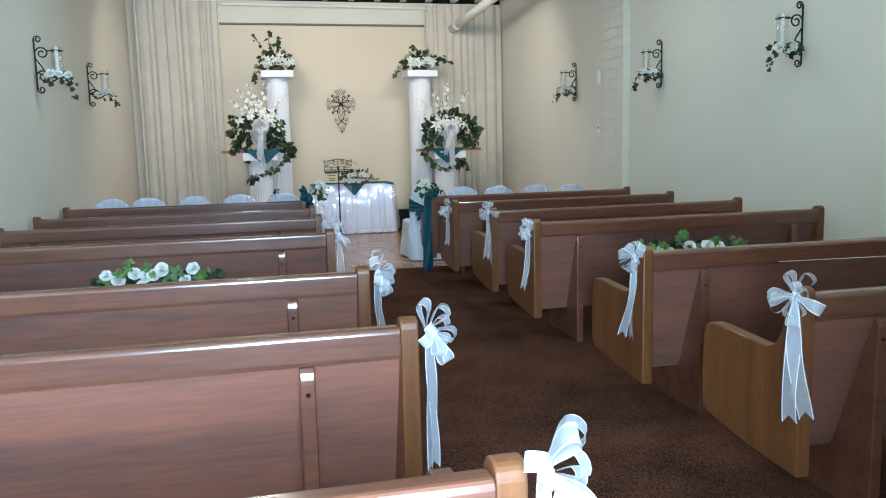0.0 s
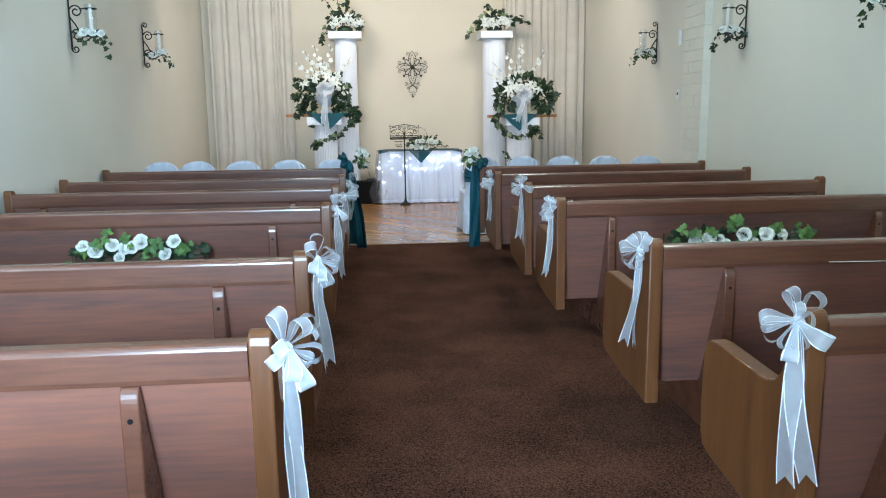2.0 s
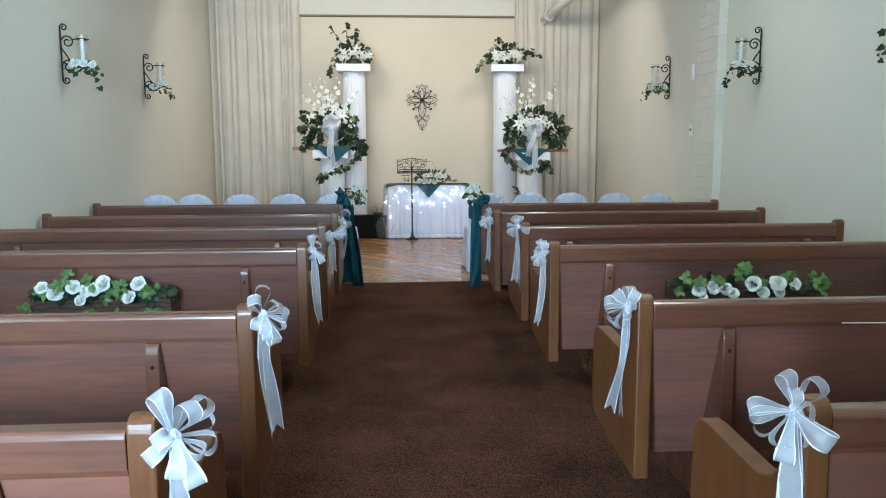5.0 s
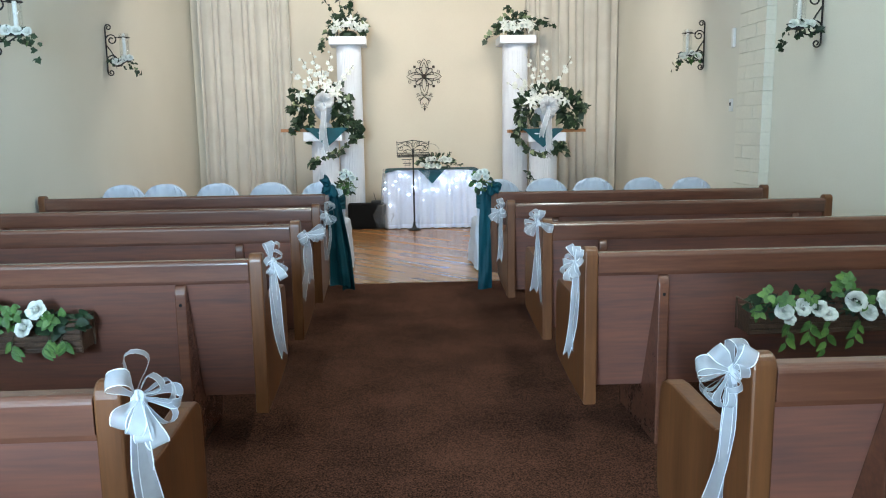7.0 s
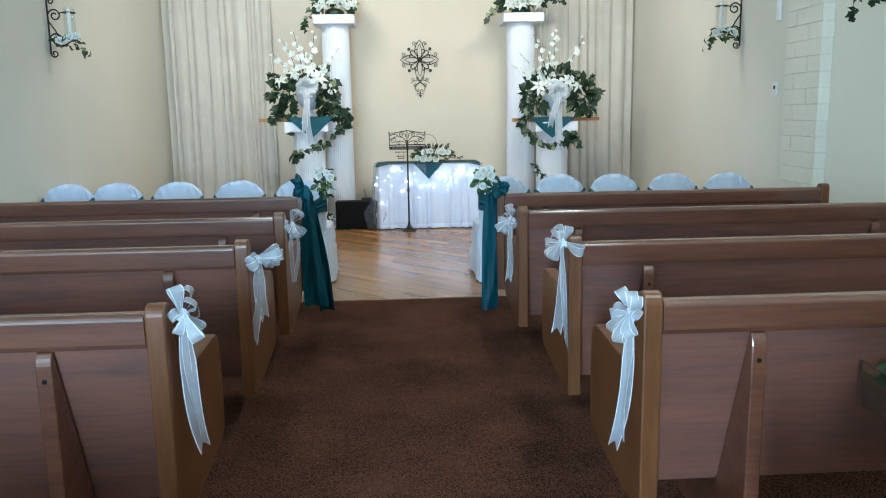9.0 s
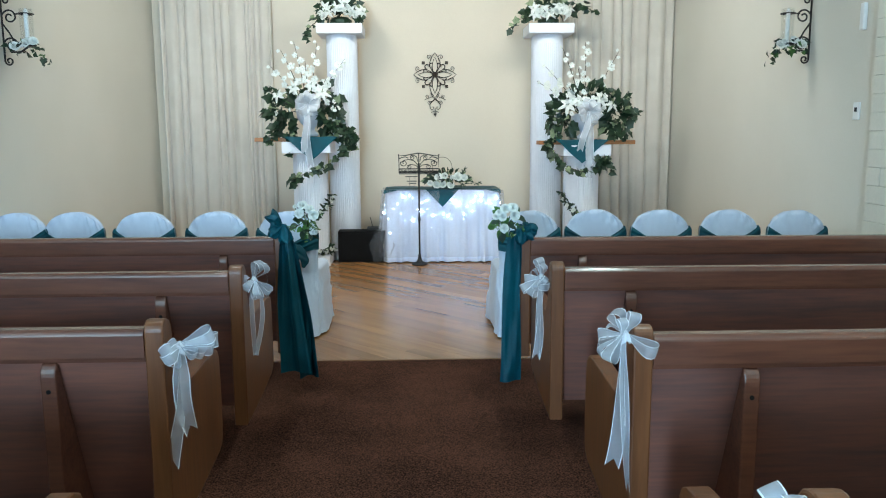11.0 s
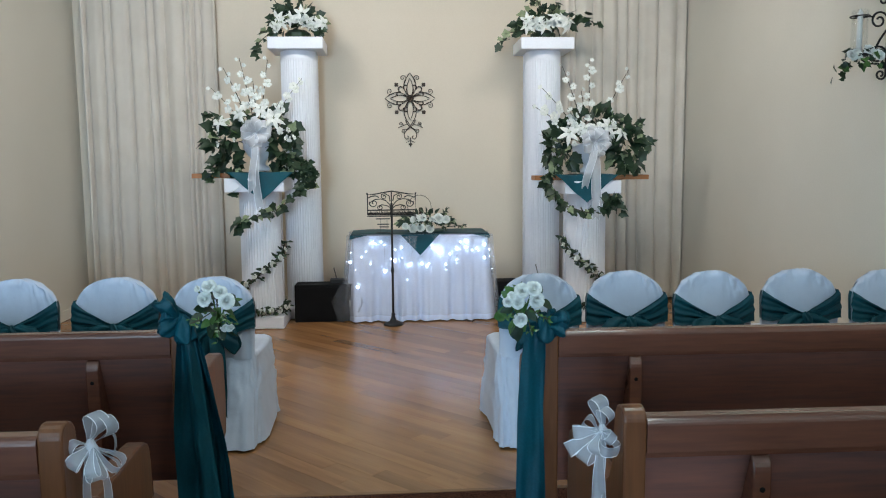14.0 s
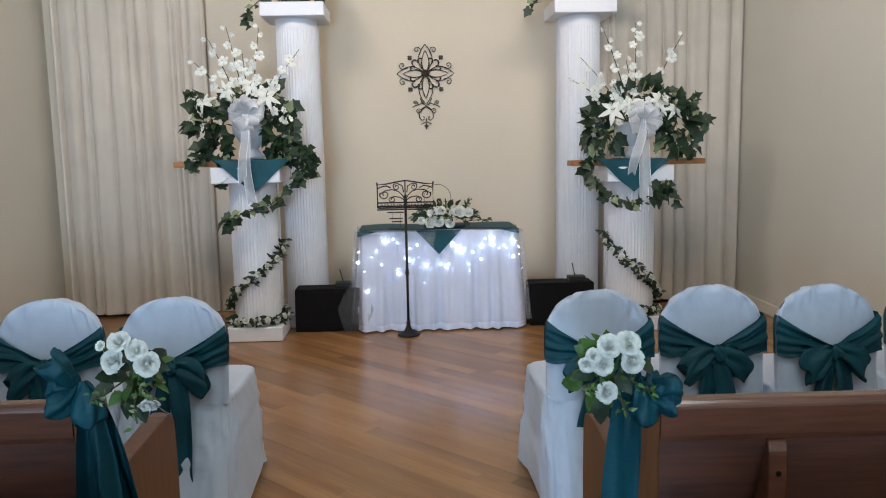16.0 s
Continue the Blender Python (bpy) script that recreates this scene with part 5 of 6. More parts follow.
# ---- loudspeakers ----
for sx0, sx1, sy in ((-0.80, -0.25, 13.36), (1.09, 1.62, 13.36)):
    sp = root("loudspeaker", Matrix.Translation(((sx0 + sx1) / 2, sy, 0)), "black floor monitor loudspeaker beside the table", "loudspeaker", "loudspeakers by the altar table")
    w = (sx1 - sx0) / 2
    part("cabinet", prism([(-0.11, 0.004), (-0.085, 0.345), (0.12, 0.345), (0.17, 0.004)], "x", -w, w, bevel=0.008), M["speaker"], sp)
    part("grille", prism([(-0.116, 0.03), (-0.096, 0.32), (-0.093, 0.32), (-0.113, 0.03)], "x", -w + 0.02, w - 0.02), M["speaker"], sp)
    part("badge", box(w - 0.05, w - 0.035, -0.119, -0.116, 0.15, 0.20), M["switch"], sp)
for ax, ay in ((-0.41, 13.40), (1.50, 13.40)):
    rx = root("radio_receiver", Matrix.Translation((ax, ay, 0.346)), "small black receiver with a thin aerial", "receiver")
    part("case", box(-0.07, 0.07, -0.05, 0.05, 0, 0.035, bevel=0.004), M["dark"], rx)
    part("aerial", tube([(-0.01, 0, 0.034), (-0.035, 0, 0.14)], 0.004, 6), M["dark"], rx)
tl = root("tulle_wrap", Matrix.Translation((-0.30, 13.22, 0)), "grey tulle gathered over a loudspeaker corner", "tulle")
part("wrap", grid_sheet(lambda u, v: (0.10 * (u - 0.5) * (0.6 + 1.6 * min(v, 1 - v) * 2 + 0.5 * v) + 0.05 * (u - 0.5) - 0.02 * v, -0.02 + 0.015 * math.sin(u * 9 + v * 3) - 0.03 * v, 0.385 - 0.03 * u - (0.375 - 0.05 * u) * v), 14, 8), M["tulle"], tl, smooth=True)


# ---- covered chairs ----
def puff_sheet(d, n, L, W, T, seed, droop=0.0):
    """A crumpled loop of soft cloth that swells away from its knot along d."""
    rnd = random.Random(seed)
    d, n = Vector(d).normalized(), Vector(n)
    n = (n - n.dot(d) * d).normalized()
    w = d.cross(n)
    p1, p2, p3 = (rnd.uniform(0, 6.28) for _ in range(3))

    def fn(u, v):
        phi = 2 * math.pi * v
        if u < 0.86:
            q = u / 0.86
            r, along = math.sin(math.pi * (0.05 + 0.62 * q)) ** 0.9, q
        else:
            q = (u - 0.86) / 0.14
            r, along = 0.866 * (1 - 0.55 * q), 1.0 - 0.35 * q
        r *= 1 + 0.16 * math.sin(3 * phi + p1 + along) + 0.13 * math.sin(7 * phi + p2) * (1.1 - along) + 0.09 * math.sin(5 * phi + p3 + 4 * along)
        r += 0.16 * abs(noise.noise(Vector((math.cos(phi) * 3.4 + p3, math.sin(phi) * 3.4, along * 5.5)))) - 0.06
        r += 0.24 * noise.noise(Vector((math.cos(phi) * 1.6 + p1, math.sin(phi) * 1.6 + p2, along * 3.2)))
        crease = (abs(math.sin(2.6 * math.cos(phi) + p3 + 0.8 * along)) - 0.6) * math.sin(math.pi * min(1, along + 0.12)) * math.copysign(1, math.sin(phi) + 1e-9)
        return n * 0.34 * W * crease + d * L * along * (1 + 0.10 * math.sin(2 * phi + p2) + 0.025 * math.sin(3 * phi + p1)) + w * W * r * math.cos(phi) + n * T * r * math.sin(phi) + Vector((0, 0, -droop * along * along))

    return grid_sheet(fn, 22, 36)


def hanging_cloth(top, bottom, folds, depth, seed):
    """A gathered fall of cloth between two level edges, each given as (x0, x1, y, z)."""
    rnd = random.Random(seed)
    ph = [rnd.uniform(0, 6.28) for _ in range(3)]

    def fn(u, v):
        k = v ** 0.6
        x0, x1 = top[0] + (bottom[0] - top[0]) * k, top[1] + (bottom[1] - top[1]) * k
        f = math.sin(u * folds * math.pi + ph[0] + 0.8 * math.sin(v * 2.2 + ph[1]))
        f = math.copysign(abs(f) ** 0.8, f) + 0.18 * math.sin(u * folds * 2.3 * math.pi + ph[2] + 3.4 * v)
        f += 1.3 * noise.noise(Vector((u * 3 + ph[1], v * 4, ph[0])))
        return (x0 + (x1 - x0) * u + 0.007 * math.sin(v * 5 + ph[1]), top[2] + (bottom[2] - top[2]) * v - depth * f * (0.55 + 0.45 * v), top[3] + (bottom[3] - top[3]) * v)

    return grid_sheet(fn, 40, 26)


def wrinkle(c, s, z):
    """Soft creases of the cover: upright folds to the floor, crumples beside the seat."""
    up = 1 - abs(noise.noise((c * 3.2 + 4, s * 3.2, z * 1.3))) * 3.2
    side = 1 - abs(noise.noise((c * 2 + z * 9, s * 5 - z * 7, z * 3 + 7))) * 3.4
    return 0.015 * max(0, up) ** 2 * (1 - z / 0.6) + 0.016 * max(0, side) ** 2 * max(0, 1 - abs(z - 0.30) / 0.22)


def chair_cover_mesh():
    bm = bmesh.new()
    n = 168

    def ring(z):
        if z <= 0.46:
            k = z / 0.46
            y0, y1 = -0.11 - 0.20 * (1 - k) ** 1.3, 0.42 - 0.02 * k
            w = 0.225 + 0.03 * (1 - k)
        else:
            y0, y1, w = -0.11, 0.4, 0.22
        return y0, y1, w

    def rounded(w, y0, y1, z, fold):
        out = []
        for k in range(n):
            a = 2 * math.pi * k / n
            c, s = math.cos(a), math.sin(a)
            e = 0.28
            x = w * math.copysign(abs(c) ** e, c)
            y = (y0 + y1) / 2 + (y1 - y0) / 2 * math.copysign(abs(s) ** e, s)
            f = fold * math.sin(5 * a + 0.6) + fold * 0.5 * math.sin(11 * a + 2) + 0.012 * noise.noise((c * 3, s * 3, z * 5)) + wrinkle(c, s, z)
            out.append(bm.verts.new((x + f * c, y + f * s, z)))
        return out

    rings = [rounded(*(lambda q: (q[2], q[0], q[1]))(ring(z)), z, 0.010 * (1 - z / 0.46)) for z in [0.012 + 0.0211 * i for i in range(21)] + [0.445, 0.455]]
    y0, y1, w = ring(0.46)
    rings.append(rounded(w * 0.93, y0 + 0.02, y1 - 0.03, 0.470, 0))
    for p, q in zip(rings, rings[1:]):
        for k in range(n):
            j = (k + 1) % n
            bm.faces.new((p[k], p[j], q[j], q[k])).smooth = True
    bm.faces.new(rings[-1])
    # back, flaring out at the foot, with an arched top
    zs = [0.44, 0.48, 0.52, 0.56, 0.59, 0.62, 0.645, 0.67, 0.685, 0.70, 0.715, 0.73, 0.745, 0.76, 0.773, 0.785, 0.798, 0.81, 0.82, 0.83, 0.838, 0.845, 0.852, 0.858, 0.863, 0.867, 0.871, 0.874, 0.8765, 0.878]
    prev = None
    m = 112
    for z in zs:
        w = 0.214 if z <= 0.70 else 0.214 * math.sqrt(max(0.0, 1 - ((z - 0.70) / 0.18) ** 2.2))
        w = max(w, 0.02)
        yc = -0.085 + 0.05 * (z - 0.45) / 0.43
        th = 0.030 if z < 0.84 else 0.030 * max(0.25, math.sqrt(max(0, 1 - ((z - 0.84) / 0.04) ** 2)))
        cur = []
        for k in range(m):
            a = 2 * math.pi * k / m
            c, s = math.cos(a), math.sin(a)
            x = w * math.copysign(abs(c) ** 0.6, c)
            wr = 0.014 * noise.noise((x * 16, s * 2, z * 4)) + 0.012 * noise.noise((x * 34 / (1.25 - z), s * 2 + 9, z * 3)) * max(0, (z - 0.6) / 0.28)
            ang = math.atan2(x, max(0.02, z - 0.60))
            near = max(0.0, min(1.0, (math.hypot(x / 0.214, (z - 0.62) / 0.26) - 0.62) / 0.35))
            wr += 0.006 * near * math.sin(ang * 17 + 3 * noise.noise((ang * 2, z * 5, 1)))
            cur.append(bm.verts.new((x, yc + th * math.copysign(abs(s) ** 0.6, s) + wr * math.copysign(1, s), z + 0.006 * noise.noise((x * 11, 3, s)))))
        if prev:
            for k in range(m):
                j = (k + 1) % m
                bm.faces.new((prev[k], prev[j], cur[j], cur[k])).smooth = True
        prev = cur
    bm.faces.new(prev)
    return bm


def back_y(z):
    return -0.085 + 0.05 * (z - 0.45) / 0.43 - 0.030


def sash_parts(ob, seed):
    rnd = random.Random(seed)
    bm = bmesh.new()

    def half(z):
        return 0.214 if z <= 0.70 else 0.214 * math.sqrt(max(0.0, 1 - ((z - 0.70) / 0.18) ** 2.2))

    def band(u, v):
        a = (u - 0.5) * 2
        top, bot = 0.640 + 0.125 * abs(a) ** 1.15, 0.585 + 0.018 * abs(a) + 0.006 * math.sin(9 * a)
        z = bot + (top - bot) * v
        fold = 0.0075 * math.sin(v * 15 + 2.2 * abs(a) + 1.5 * math.sin(3 * a)) + 0.005 * math.sin(v * 27 - 3 * a) + 0.010 * noise.noise(Vector((a * 4, v * 5, seed)))
        return (a * (half(z) + 0.008), back_y(z) - 0.022 - fold * (1.15 - 0.5 * abs(a)) + 0.018 * max(0, abs(a) - 0.82) / 0.18, z)

    grid_sheet(band, 44, 26, bm)

    def wrap(s):
        def fn(u, v):
            z = 0.605 + (0.762 - 0.605) * v
            return (s * (half(z) + 0.010) * (1 - 0.06 * u * u), back_y(z) + 0.006 + 0.045 * u, z)
        return fn

    for s in (-1, 1):
        grid_sheet(wrap(s), 3, 12, bm)
    part("sash_band", bm, M["teal"], ob, "teal satin sash", smooth=True)
    at = (0, back_y(0.61) - 0.036, 0.618)
    part("sash_knot", puff_sheet((0.25, -0.1, -1), (0, -1, 0), 0.066, 0.028, 0.020, seed + 50), M["teal"], ob, smooth=True).location = (0, at[1], at[2] + 0.03)
    for s in (-1, 1):
        part("sash_loop", puff_sheet((s * 1.0, -0.12, -0.30 + rnd.uniform(-0.12, 0.12)), (0, -1.0, 0.15), 0.135 + rnd.uniform(-0.012, 0.015), 0.056, 0.017, seed + s, 0.055), M["teal"], ob, smooth=True).location = at
        y = at[1]
        ln = 0.50 if s > 0 else 0.27
        part("sash_tail", hanging_cloth((s * 0.004 - 0.02, s * 0.02 + 0.024, y, 0.612), (s * 0.055 - 0.045, s * 0.055 + 0.045, y - 0.02 - (0.07 if ln > 0.4 else 0.0), 0.612 - ln), 1.4, 0.010, seed + 3 * s), M["teal"], ob, smooth=True)


tie_bows()
LOWER = Matrix.Diagonal((1, 1, 0.985, 1))


def chair(x, y, seed, spin):
    ob = root("covered_chair", pose(x, y, 0, 0, 0, spin) @ LOWER, "banquet chair in a white cloth cover with a teal sash", "chair", "covered chairs in front of the pews")
    part("cover", chair_cover_mesh(), M["white_cloth"], ob, smooth=True)
    sash_parts(ob, seed)
    for sx in (-0.2, 0.2):
        for sy in (-0.15, 0.36):
            part("foot", lathe([(0.014, 0.001), (0.014, 0.015), (0.012, 0.03)], 8, cx=sx, cy=sy), M["dark"], ob)
    return ob


kinds = [chair(0.885, 10.24, 5, 0), chair(1.366, 10.28, 17, -1), chair(1.82, 10.23, 29, 2)]
for k, (x, y, a) in enumerate(((2.36, 10.33, -2), (2.815, 10.25, 1), (-0.835, 10.33, -1), (-1.345, 10.36, 1), (-1.86, 10.37, 0), (-2.375, 10.40, 2), (-2.765, 10.38, -2))):
    copy_thing(kinds[(k + 1) % 3], pose(x, y, 0, 0, 0, a) @ (LOWER if x > 0 else Matrix()))


# ---- teal drapes and bouquets on the front pews ----
def end_drape(x, y, side, seed, foot):
    """side +1: the pew lies to +x, the aisle to -x."""
    ob = root("pew_drape", Matrix.Translation((x, y, 0)), "long teal satin drape tied at the front pew end", "drape", "drapes on the front pews")
    inner = 0.052 * side
    lo, hi = sorted((inner * 0.65, side * 0.006)), sorted((inner + side * 0.004, -side * 0.105))
    if side > 0:
        part("fall", hanging_cloth((-0.042, 0.022, -0.058, 0.90), (-0.096, 0.022, -0.045, foot), 0.9, 0.016, seed), M["teal"], ob, smooth=True)
        part("fall", hanging_cloth((-0.034, 0.020, -0.030, 0.88), (-0.056, 0.020, 0.0, foot + 0.03), 1.2, 0.012, seed + 4), M["teal"], ob, smooth=True)
    else:
        part("fall", hanging_cloth((lo[0], lo[1], -0.055, 0.895), (-0.062, 0.108, -0.04, foot + 0.05), 2.3, 0.026, seed), M["teal"], ob, smooth=True)
        part("fall", hanging_cloth((-0.02, 0.02, -0.025, 0.88), (0.04, 0.142, 0.03, foot), 2.0, 0.022, seed + 4), M["teal"], ob, smooth=True)
    part("knot", puff_sheet((0.1, -0.2, -1), (0, -1, 0), 0.10, 0.035, 0.03, seed + 2), M["teal"], ob, smooth=True).location = (0.01 * side, -0.07, 0.935)
    if side < 0:
        shapes = (((-0.62, -0.3, 0.8), 0.088, 0.032), ((-0.62, -0.35, -0.72), 0.078, 0.030), ((-0.9, -0.2, 0.1), 0.060, 0.028))
    else:
        shapes = (((0.85, -0.3, 0.30), 0.072, 0.034), ((0.80, -0.35, -0.20), 0.068, 0.032), ((0.5, -0.3, 0.8), 0.045, 0.026))
    for k, (d, ln, wd) in enumerate(shapes):
        part("puff", puff_sheet(d, (0.1, -0.95, 0.2), ln, wd, 0.034, seed * 7 + k), M["teal"], ob, smooth=True).location = (side * 0.025, -0.075, 0.925 if side < 0 else 0.895)
    return ob


def bouquet(x, y, z, roses, seed):
    """roses: (dx, dz, size, tip) of each blossom; tip turns it up or down."""
    rnd = random.Random(seed)
    ob = root("rose_bouquet", Matrix.Translation((x, y, z)), "bouquet of white silk roses with green leaves", "bouquet", "bouquets on the front pews")
    part("handle", tube([(0, 0.01, -0.10), (0, 0.0, 0.0)], 0.014, 8), M["leaf_green"], ob)
    spots = cloud(rnd, (0, 0.0, -0.012), (0.066, 0.035, 0.072), 36, -1.0)
    foliage("leaves", ob, spots, seed, 0.046, [M["leaf_green"], M["leaf"]], OVAL_WIDE, 0.6)
    for k, (dx, dz) in enumerate(((0.05, -0.035), (-0.05, -0.03), (0.015, -0.075))):
        tr = [(dx * 0.3, -0.03, dz * 0.3), (dx, -0.06, dz), (dx * 1.5, -0.07, dz * 1.25)]
        part("sprig", tube(tr, 0.002, 5), M["stem"], ob)
        foliage("sprig_leaves", ob, vine_spots(rnd, tr, 16, 0.012), seed + k, 0.015, [M["leaf_green"], M["leaf_pale"]], OVAL, 0.3)
    for k, (dx, dz, size, tip) in enumerate(roses):
        bloom("rose", ROSES[k % 3], ob, (dx, -0.055, dz), (dx * 5, -1, tip), size * 0.78, rnd.uniform(0, 6))
        part("rose_stem", tube([(0, 0, -0.06), (dx * 0.6, -0.01, dz * 0.5 - 0.02), (dx, -0.04, dz - 0.01)], 0.003, 5), M["leaf_green"], ob)
    return ob


end_drape(0.628, 8.875, 1, 3, 0.065)
bouquet(0.566, 8.80, 0.968, ((-0.012, 0.055, 0.046, 0.5), (0.030, 0.062, 0.046, 0.6), (0.040, 0.018, 0.046, 0.1), (-0.026, 0.012, 0.040, 0.2), (-0.018, -0.050, 0.042, -0.1), (-0.062, 0.014, 0.030, 0.1), (-0.048, 0.035, 0.028, 0.4)), 91)
end_drape(-0.612, 8.975, -1, 9, 0.05)
bouquet(-0.497, 8.885, 0.955, ((-0.012, 0.090, 0.044, 0.9), (-0.030, 0.044, 0.045, 0.4), (0.046, 0.036, 0.048, 0.3), (0.026, 0.068, 0.042, 0.6), (0.045, -0.062, 0.040, -1.2), (-0.052, 0.080, 0.020, 0.6)), 95)


# ---- flower baskets on the pew backs ----
def leaf_cluster(bm, at, size, rnd, facing=(0, -1, 0.3)):
    """Three or five broad leaves that spread from one stalk."""
    f = Vector(facing).normalized()
    turn = rnd.uniform(0, 6.28)
    side = f.orthogonal().normalized()
    n = rnd.choice((3, 3, 5))
    for k in range(n):
        a = turn + (k - (n - 1) / 2) * (1.25 if n == 3 else 0.95) + rnd.uniform(-0.2, 0.2)
        d = (Matrix.Rotation(a, 3, f) @ side) + f * rnd.uniform(-0.1, 0.35)
        add_leaf(bm, Vector(at) + d * 0.004, d, f, size * rnd.uniform(0.75, 1.25), OVAL_WIDE, rnd.uniform(0.05, 0.25), 1 if rnd.random() < 0.22 else 0, rnd.uniform(0.0, 0.35))


def flower_box(x, y, w, seed, roses, clusters, hanging):
    """roses: (dx, dz, size); clusters and hanging: (dx, dz) of leaf sprays above and below the rim."""
    rnd = random.Random(seed)
    ob = root("flower_basket", Matrix.Translation((x, y, 0.50)), "dark wicker rack of white roses hung on a pew back", "flower basket", "flower racks on the pews")
    half = w / 2 - 0.03
    part("liner", box(-half + 0.006, half - 0.006, -0.094, 0.028, 0.0, 0.105), M["basket"], ob)
    for k in range(5):
        part("slat", box(-half, half, -0.106, -0.098, 0.002 + 0.026 * k, 0.021 + 0.026 * k, bevel=0.003), M["basket"], ob)
    for s in (-1, 1):
        part("end_frame", tube([(s * half, -0.10, 0.0), (s * half, -0.10, 0.135), (s * half, 0.03, 0.135), (s * half, 0.03, 0.0)], 0.005, 6), M["basket"], ob)
    part("rim", tube([(-half, -0.10, 0.135), (half, -0.10, 0.135)], 0.004, 6), M["basket"], ob)
    spots = []
    for k in range(170):
        u = rnd.uniform(-1, 1)
        spots.append((Vector((u * half * 0.98, -0.07 + rnd.uniform(-0.05, 0.04), 0.10 + 0.05 * rnd.random())), Vector((u + rnd.uniform(-0.8, 0.8), -0.7 + rnd.uniform(-0.3, 0.6), rnd.uniform(-0.6, 0.8)))))
    foliage("dark_leaves", ob, spots, seed, 0.050, [M["leaf"], M["leaf_green"]], OVAL_WIDE, 0.16)
    fresh = bmesh.new()
    for dx, dz in clusters:
        for q in range(2):
            at = (dx + rnd.uniform(-0.035, 0.035), -0.125 - 0.03 * rnd.random(), dz + rnd.uniform(-0.03, 0.03))
            leaf_cluster(fresh, at, 0.036, rnd, (rnd.uniform(-0.5, 0.5), -1, rnd.uniform(0.0, 0.8)))
        part("sprig", tube([(dx * 0.9, -0.05, 0.09), (dx * 0.97, -0.10, 0.5 * (0.10 + dz)), (dx, -0.125, dz)], 0.002, 5), M["stem"], ob)
    for dx, dz in hanging:
        tip = Vector((dx + rnd.uniform(-0.03, 0.03), -0.135, dz))
        part("trailing_sprig", tube([(dx, -0.09, 0.10), (dx, -0.125, 0.06), tip], 0.002, 5), M["stem"], ob)
        for q in range(5):
            at = Vector((dx, -0.125, 0.06)).lerp(tip, q / 4)
            add_leaf(fresh, at, (rnd.choice((-1, 1)) * 0.7, -0.25, -0.8 + rnd.uniform(-0.3, 0.3)), (0, -1, 0.2), 0.058 * rnd.uniform(0.8, 1.15), OVAL, 0.15, 1 if q % 2 else 0, 0.2)
    tagged(part("fresh_leaves", fresh, [M["leaf_green"], M["leaf_lime"]], ob, "bright green silk leaves"), kind="stuff")
    for k, (dx, dz, size) in enumerate(roses):
        bloom("rose", ROSES[k % 3], ob, (dx, -0.135 - 0.02 * rnd.random(), dz), (rnd.uniform(-0.35, 0.35), -0.9, rnd.uniform(0.3, 0.7)), size, rnd.uniform(0, 6))
    return ob


flower_box(1.80, R_ROWS[3] + 0.03, 0.92, 7,
           ((-0.31, 0.115, 0.050), (-0.285, 0.085, 0.042), (-0.222, 0.125, 0.050), (-0.15, 0.115, 0.046), (-0.112, 0.095, 0.042), (0.0, 0.145, 0.058), (0.060, 0.095, 0.046), (0.134, 0.150, 0.060), (0.150, 0.098, 0.044), (0.235, 0.140, 0.048)),
           ((-0.44, 0.105), (-0.36, 0.155), (-0.33, 0.18), (-0.19, 0.15), (-0.10, 0.205), (-0.045, 0.235), (0.07, 0.15), (0.19, 0.18), (0.345, 0.165), (0.415, 0.155), (0.38, 0.105)),
           ((-0.27, -0.03), (-0.10, -0.06), (-0.18, 0.0), (0.03, -0.02), (0.22, -0.03)))
flower_box(-1.73, L_ROWS[3] + 0.03, 0.78, 8,
           ((-0.281, 0.180, 0.046), (-0.212, 0.150, 0.056), (-0.122, 0.180, 0.050), (-0.062, 0.160, 0.050), (0.027, 0.195, 0.060), (-0.020, 0.165, 0.050), (-0.091, 0.108, 0.042), (0.208, 0.192, 0.052), (0.158, 0.122, 0.050)),
           ((-0.30, 0.115), (-0.13, 0.215), (-0.18, 0.20), (0.05, 0.12), (0.10, 0.18), (0.09, 0.14), (0.13, 0.20), (0.265, 0.11), (0.24, 0.15), (-0.04, 0.21), (-0.37, 0.09)),
           ((0.24, 0.03), (0.10, 0.02), (-0.05, 0.03), (0.29, 0.05)))

# ---- small wall things ----
sw = root("wall_switch", Matrix.Translation((WALL_R - 0.001, 10.08, 1.55)), "white plastic wall switch plate beside the pier", "switch")
part("plate", box(-0.012, 0.0, -0.038, 0.038, -0.06, 0.06, bevel=0.004), M["switch"], sw)
part("rocker", box(-0.018, -0.011, -0.012, 0.012, -0.005, 0.025, bevel=0.002), M["dark"], sw)
sn = root("wall_sensor", Matrix.Translation((WALL_R - 0.001, 10.06, 2.18)), "narrow white plastic sensor on the wall", "sensor")
part("body", box(-0.03, 0.0, -0.025, 0.025, -0.09, 0.09, bevel=0.008), M["switch"], sn)

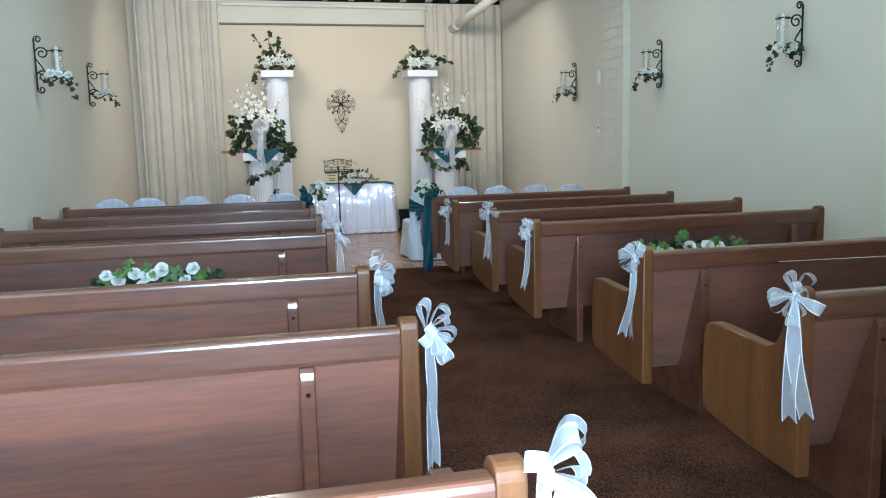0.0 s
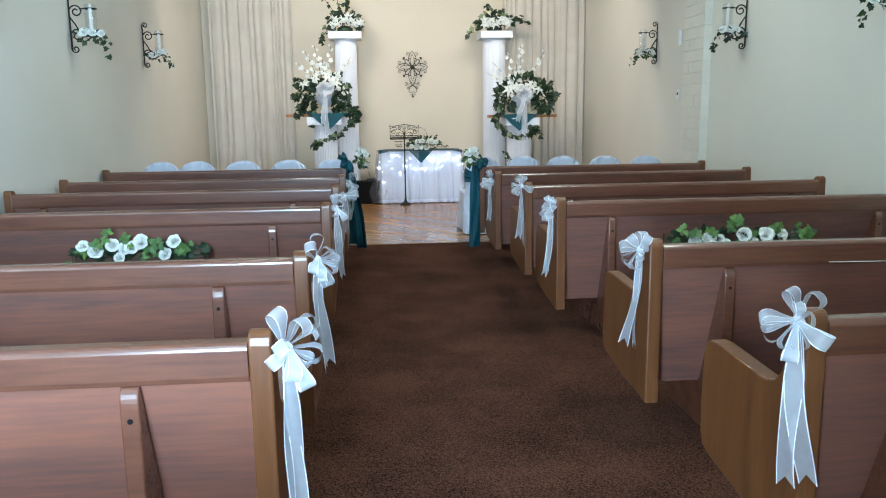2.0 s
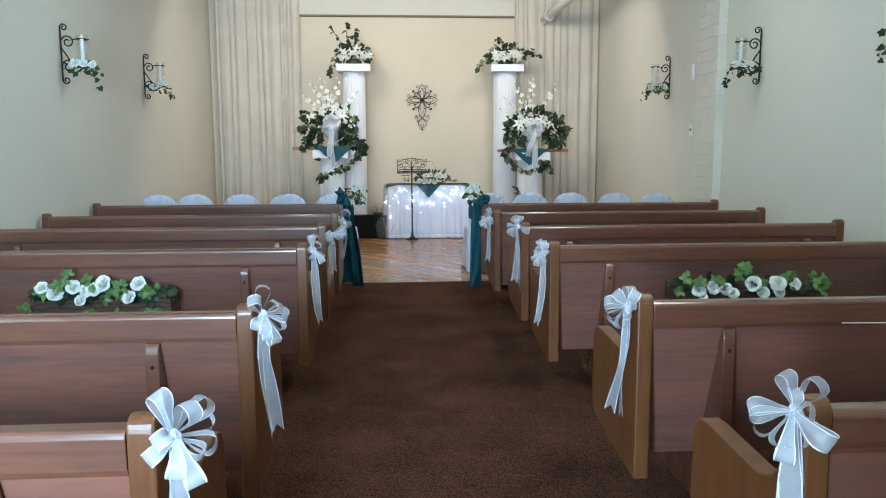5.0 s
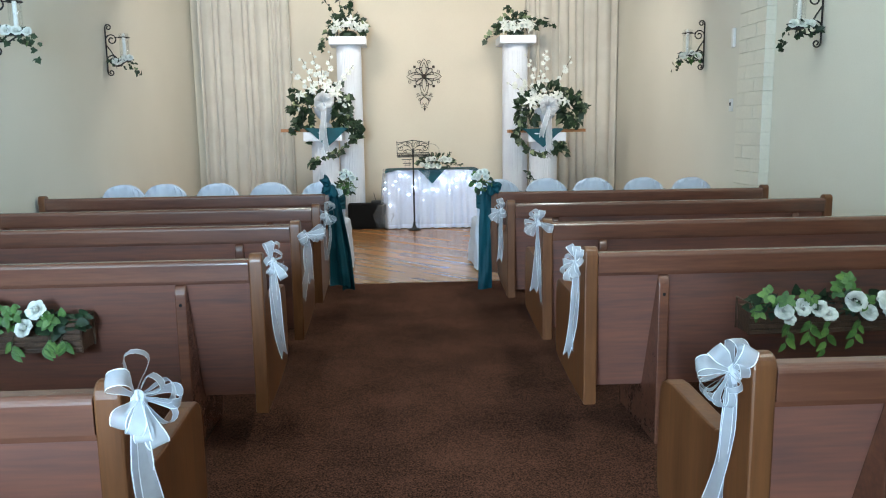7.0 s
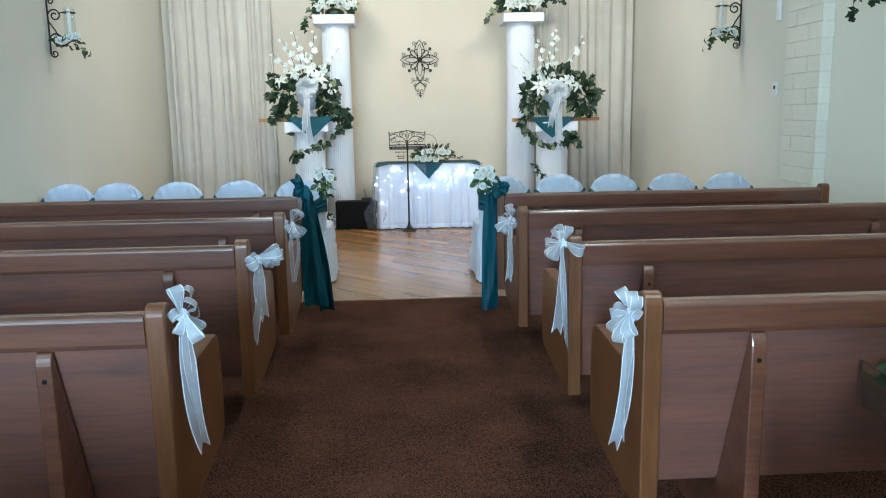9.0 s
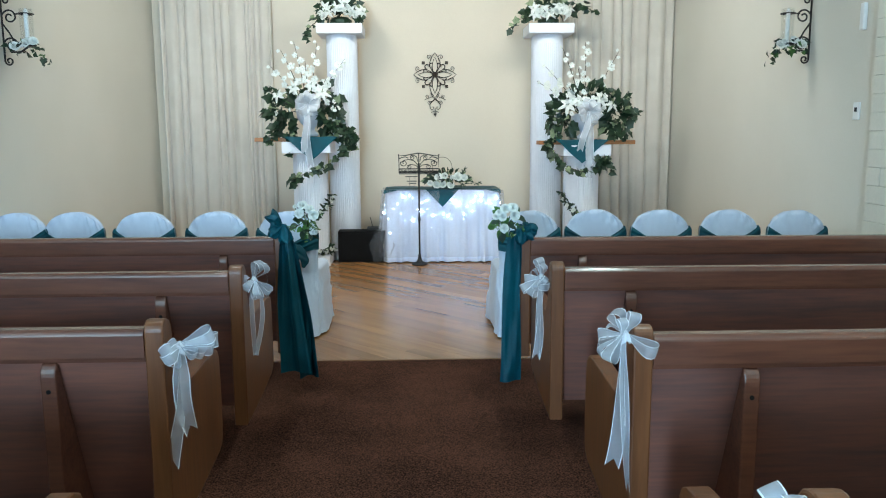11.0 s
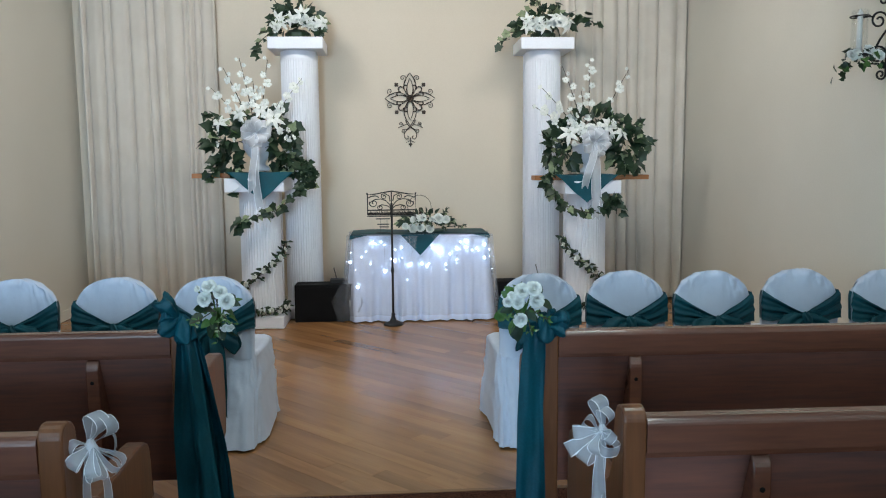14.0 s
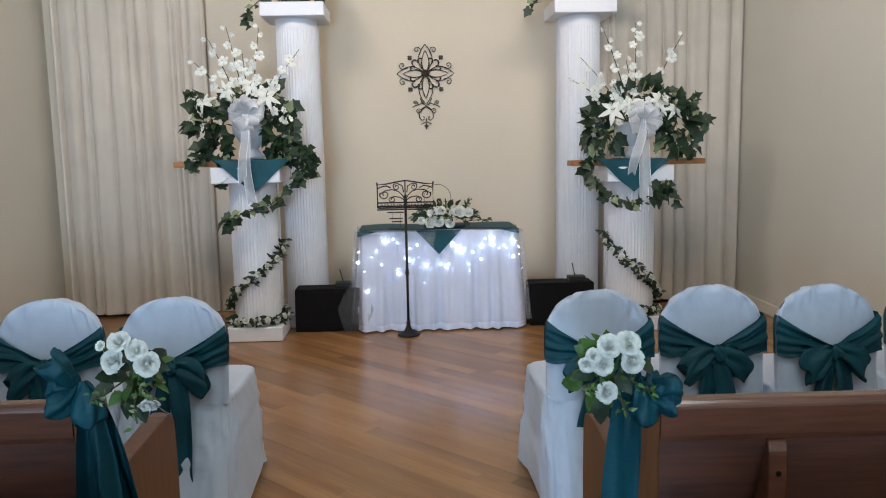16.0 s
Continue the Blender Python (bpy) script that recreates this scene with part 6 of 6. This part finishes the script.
# ---- blocks of the pier ----
COURSE = 0.1175
rnd = random.Random(4)
blocks = {}
for k in range(34):
    z = 0.004 + k * COURSE
    if z + COURSE > 4.0:
        break
    split = 0.36 if k % 2 else 0.18
    for y0, y1 in ((PIER_Y0, PIER_Y0 + split), (PIER_Y0 + split, PIER_Y1)):
        key = (round(y0, 3), round(y1, 3))
        if key not in blocks:
            ob = part("block", box(0.0, WALL_R - PIER_X - 0.001, y0 + 0.0012, y1 - 0.0012, 0.0015, COURSE - 0.0015, bevel=0.0025), M["block"], pier)
            blocks[key] = ob
        else:
            ob = same_part("block", blocks[key], pier, Matrix())
        ob.matrix_basis = Matrix.Translation((PIER_X + rnd.uniform(-0.002, 0.002), 0, z))

# ---- oak strips of the floor, laid at forty-five degrees ----
def clip_poly(poly, axis, limit, keep_less):
    out = []
    for i, p in enumerate(poly):
        q = poly[(i + 1) % len(poly)]
        a, b = (p[axis] <= limit) == keep_less, (q[axis] <= limit) == keep_less
        if a:
            out.append(p)
        if a != b:
            t = (limit - p[axis]) / (q[axis] - p[axis])
            out.append((p[0] + t * (q[0] - p[0]), p[1] + t * (q[1] - p[1])))
    return out


rnd = random.Random(12)
PW = 0.094
c45 = math.sqrt(0.5)
strips = []
for row in range(-60, 140):
    v = row * PW
    u = -12.0 + rnd.uniform(0, 1.0)
    while u < 12:
        ln = rnd.choice((0.75, 0.95, 1.2, 1.45))
        quad = []
        for uu, vv in ((u + 0.0003, v + 0.0003), (u + ln - 0.0003, v + 0.0003), (u + ln - 0.0003, v + PW - 0.0003), (u + 0.0003, v + PW - 0.0003)):
            quad.append((0.0 + c45 * uu + c45 * vv, 11.8 - c45 * uu + c45 * vv))
        u += ln
        for axis, limit, less in ((0, WALL_L, False), (0, WALL_R, True), (1, EDGE + 0.004, False), (1, WALL_N, True)):
            quad = clip_poly(quad, axis, limit, less) if len(quad) > 2 else []
        if len(quad) > 2:
            area = 0.5 * abs(sum(quad[i][0] * quad[(i + 1) % len(quad)][1] - quad[(i + 1) % len(quad)][0] * quad[i][1] for i in range(len(quad))))
            if area > 0.0008:
                strips.append(quad)
strips.sort(key=lambda q: (sum(p[0] for p in q) / len(q) - 0.1) ** 2 + (sum(p[1] for p in q) / len(q) - 11.2) ** 2)


def strip_mesh(bm, quad):
    cx, cy = sum(p[0] for p in quad) / len(quad), sum(p[1] for p in quad) / len(quad)
    loc = [(c45 * (p[0] - cx) - c45 * (p[1] - cy), c45 * (p[0] - cx) + c45 * (p[1] - cy)) for p in quad]
    return prism(loc, "z", -0.0135, 0.0, bm=bm), cx, cy


rest = bmesh.new()
for k, quad in enumerate(strips):
    if k < 290:
        bm, cx, cy = strip_mesh(None, quad)
        ob = part("floor_strip", bm, M["plank"], subfloor)
        ob.matrix_basis = pose(cx, cy, rnd.uniform(-0.0004, 0.0), 0, 0, -45)
    else:
        prism(quad, "z", -0.0135, -0.0004, bm=rest)
tagged(part("floor_strips", rest, M["plank"], subfloor), kind="stuff")
structure("trim_threshold", box(WALL_L, WALL_R, EDGE - 0.012, EDGE + 0.012, -0.01, 0.004, bevel=0.002), M["plank"], "narrow wooden edge strip between carpet and floor")
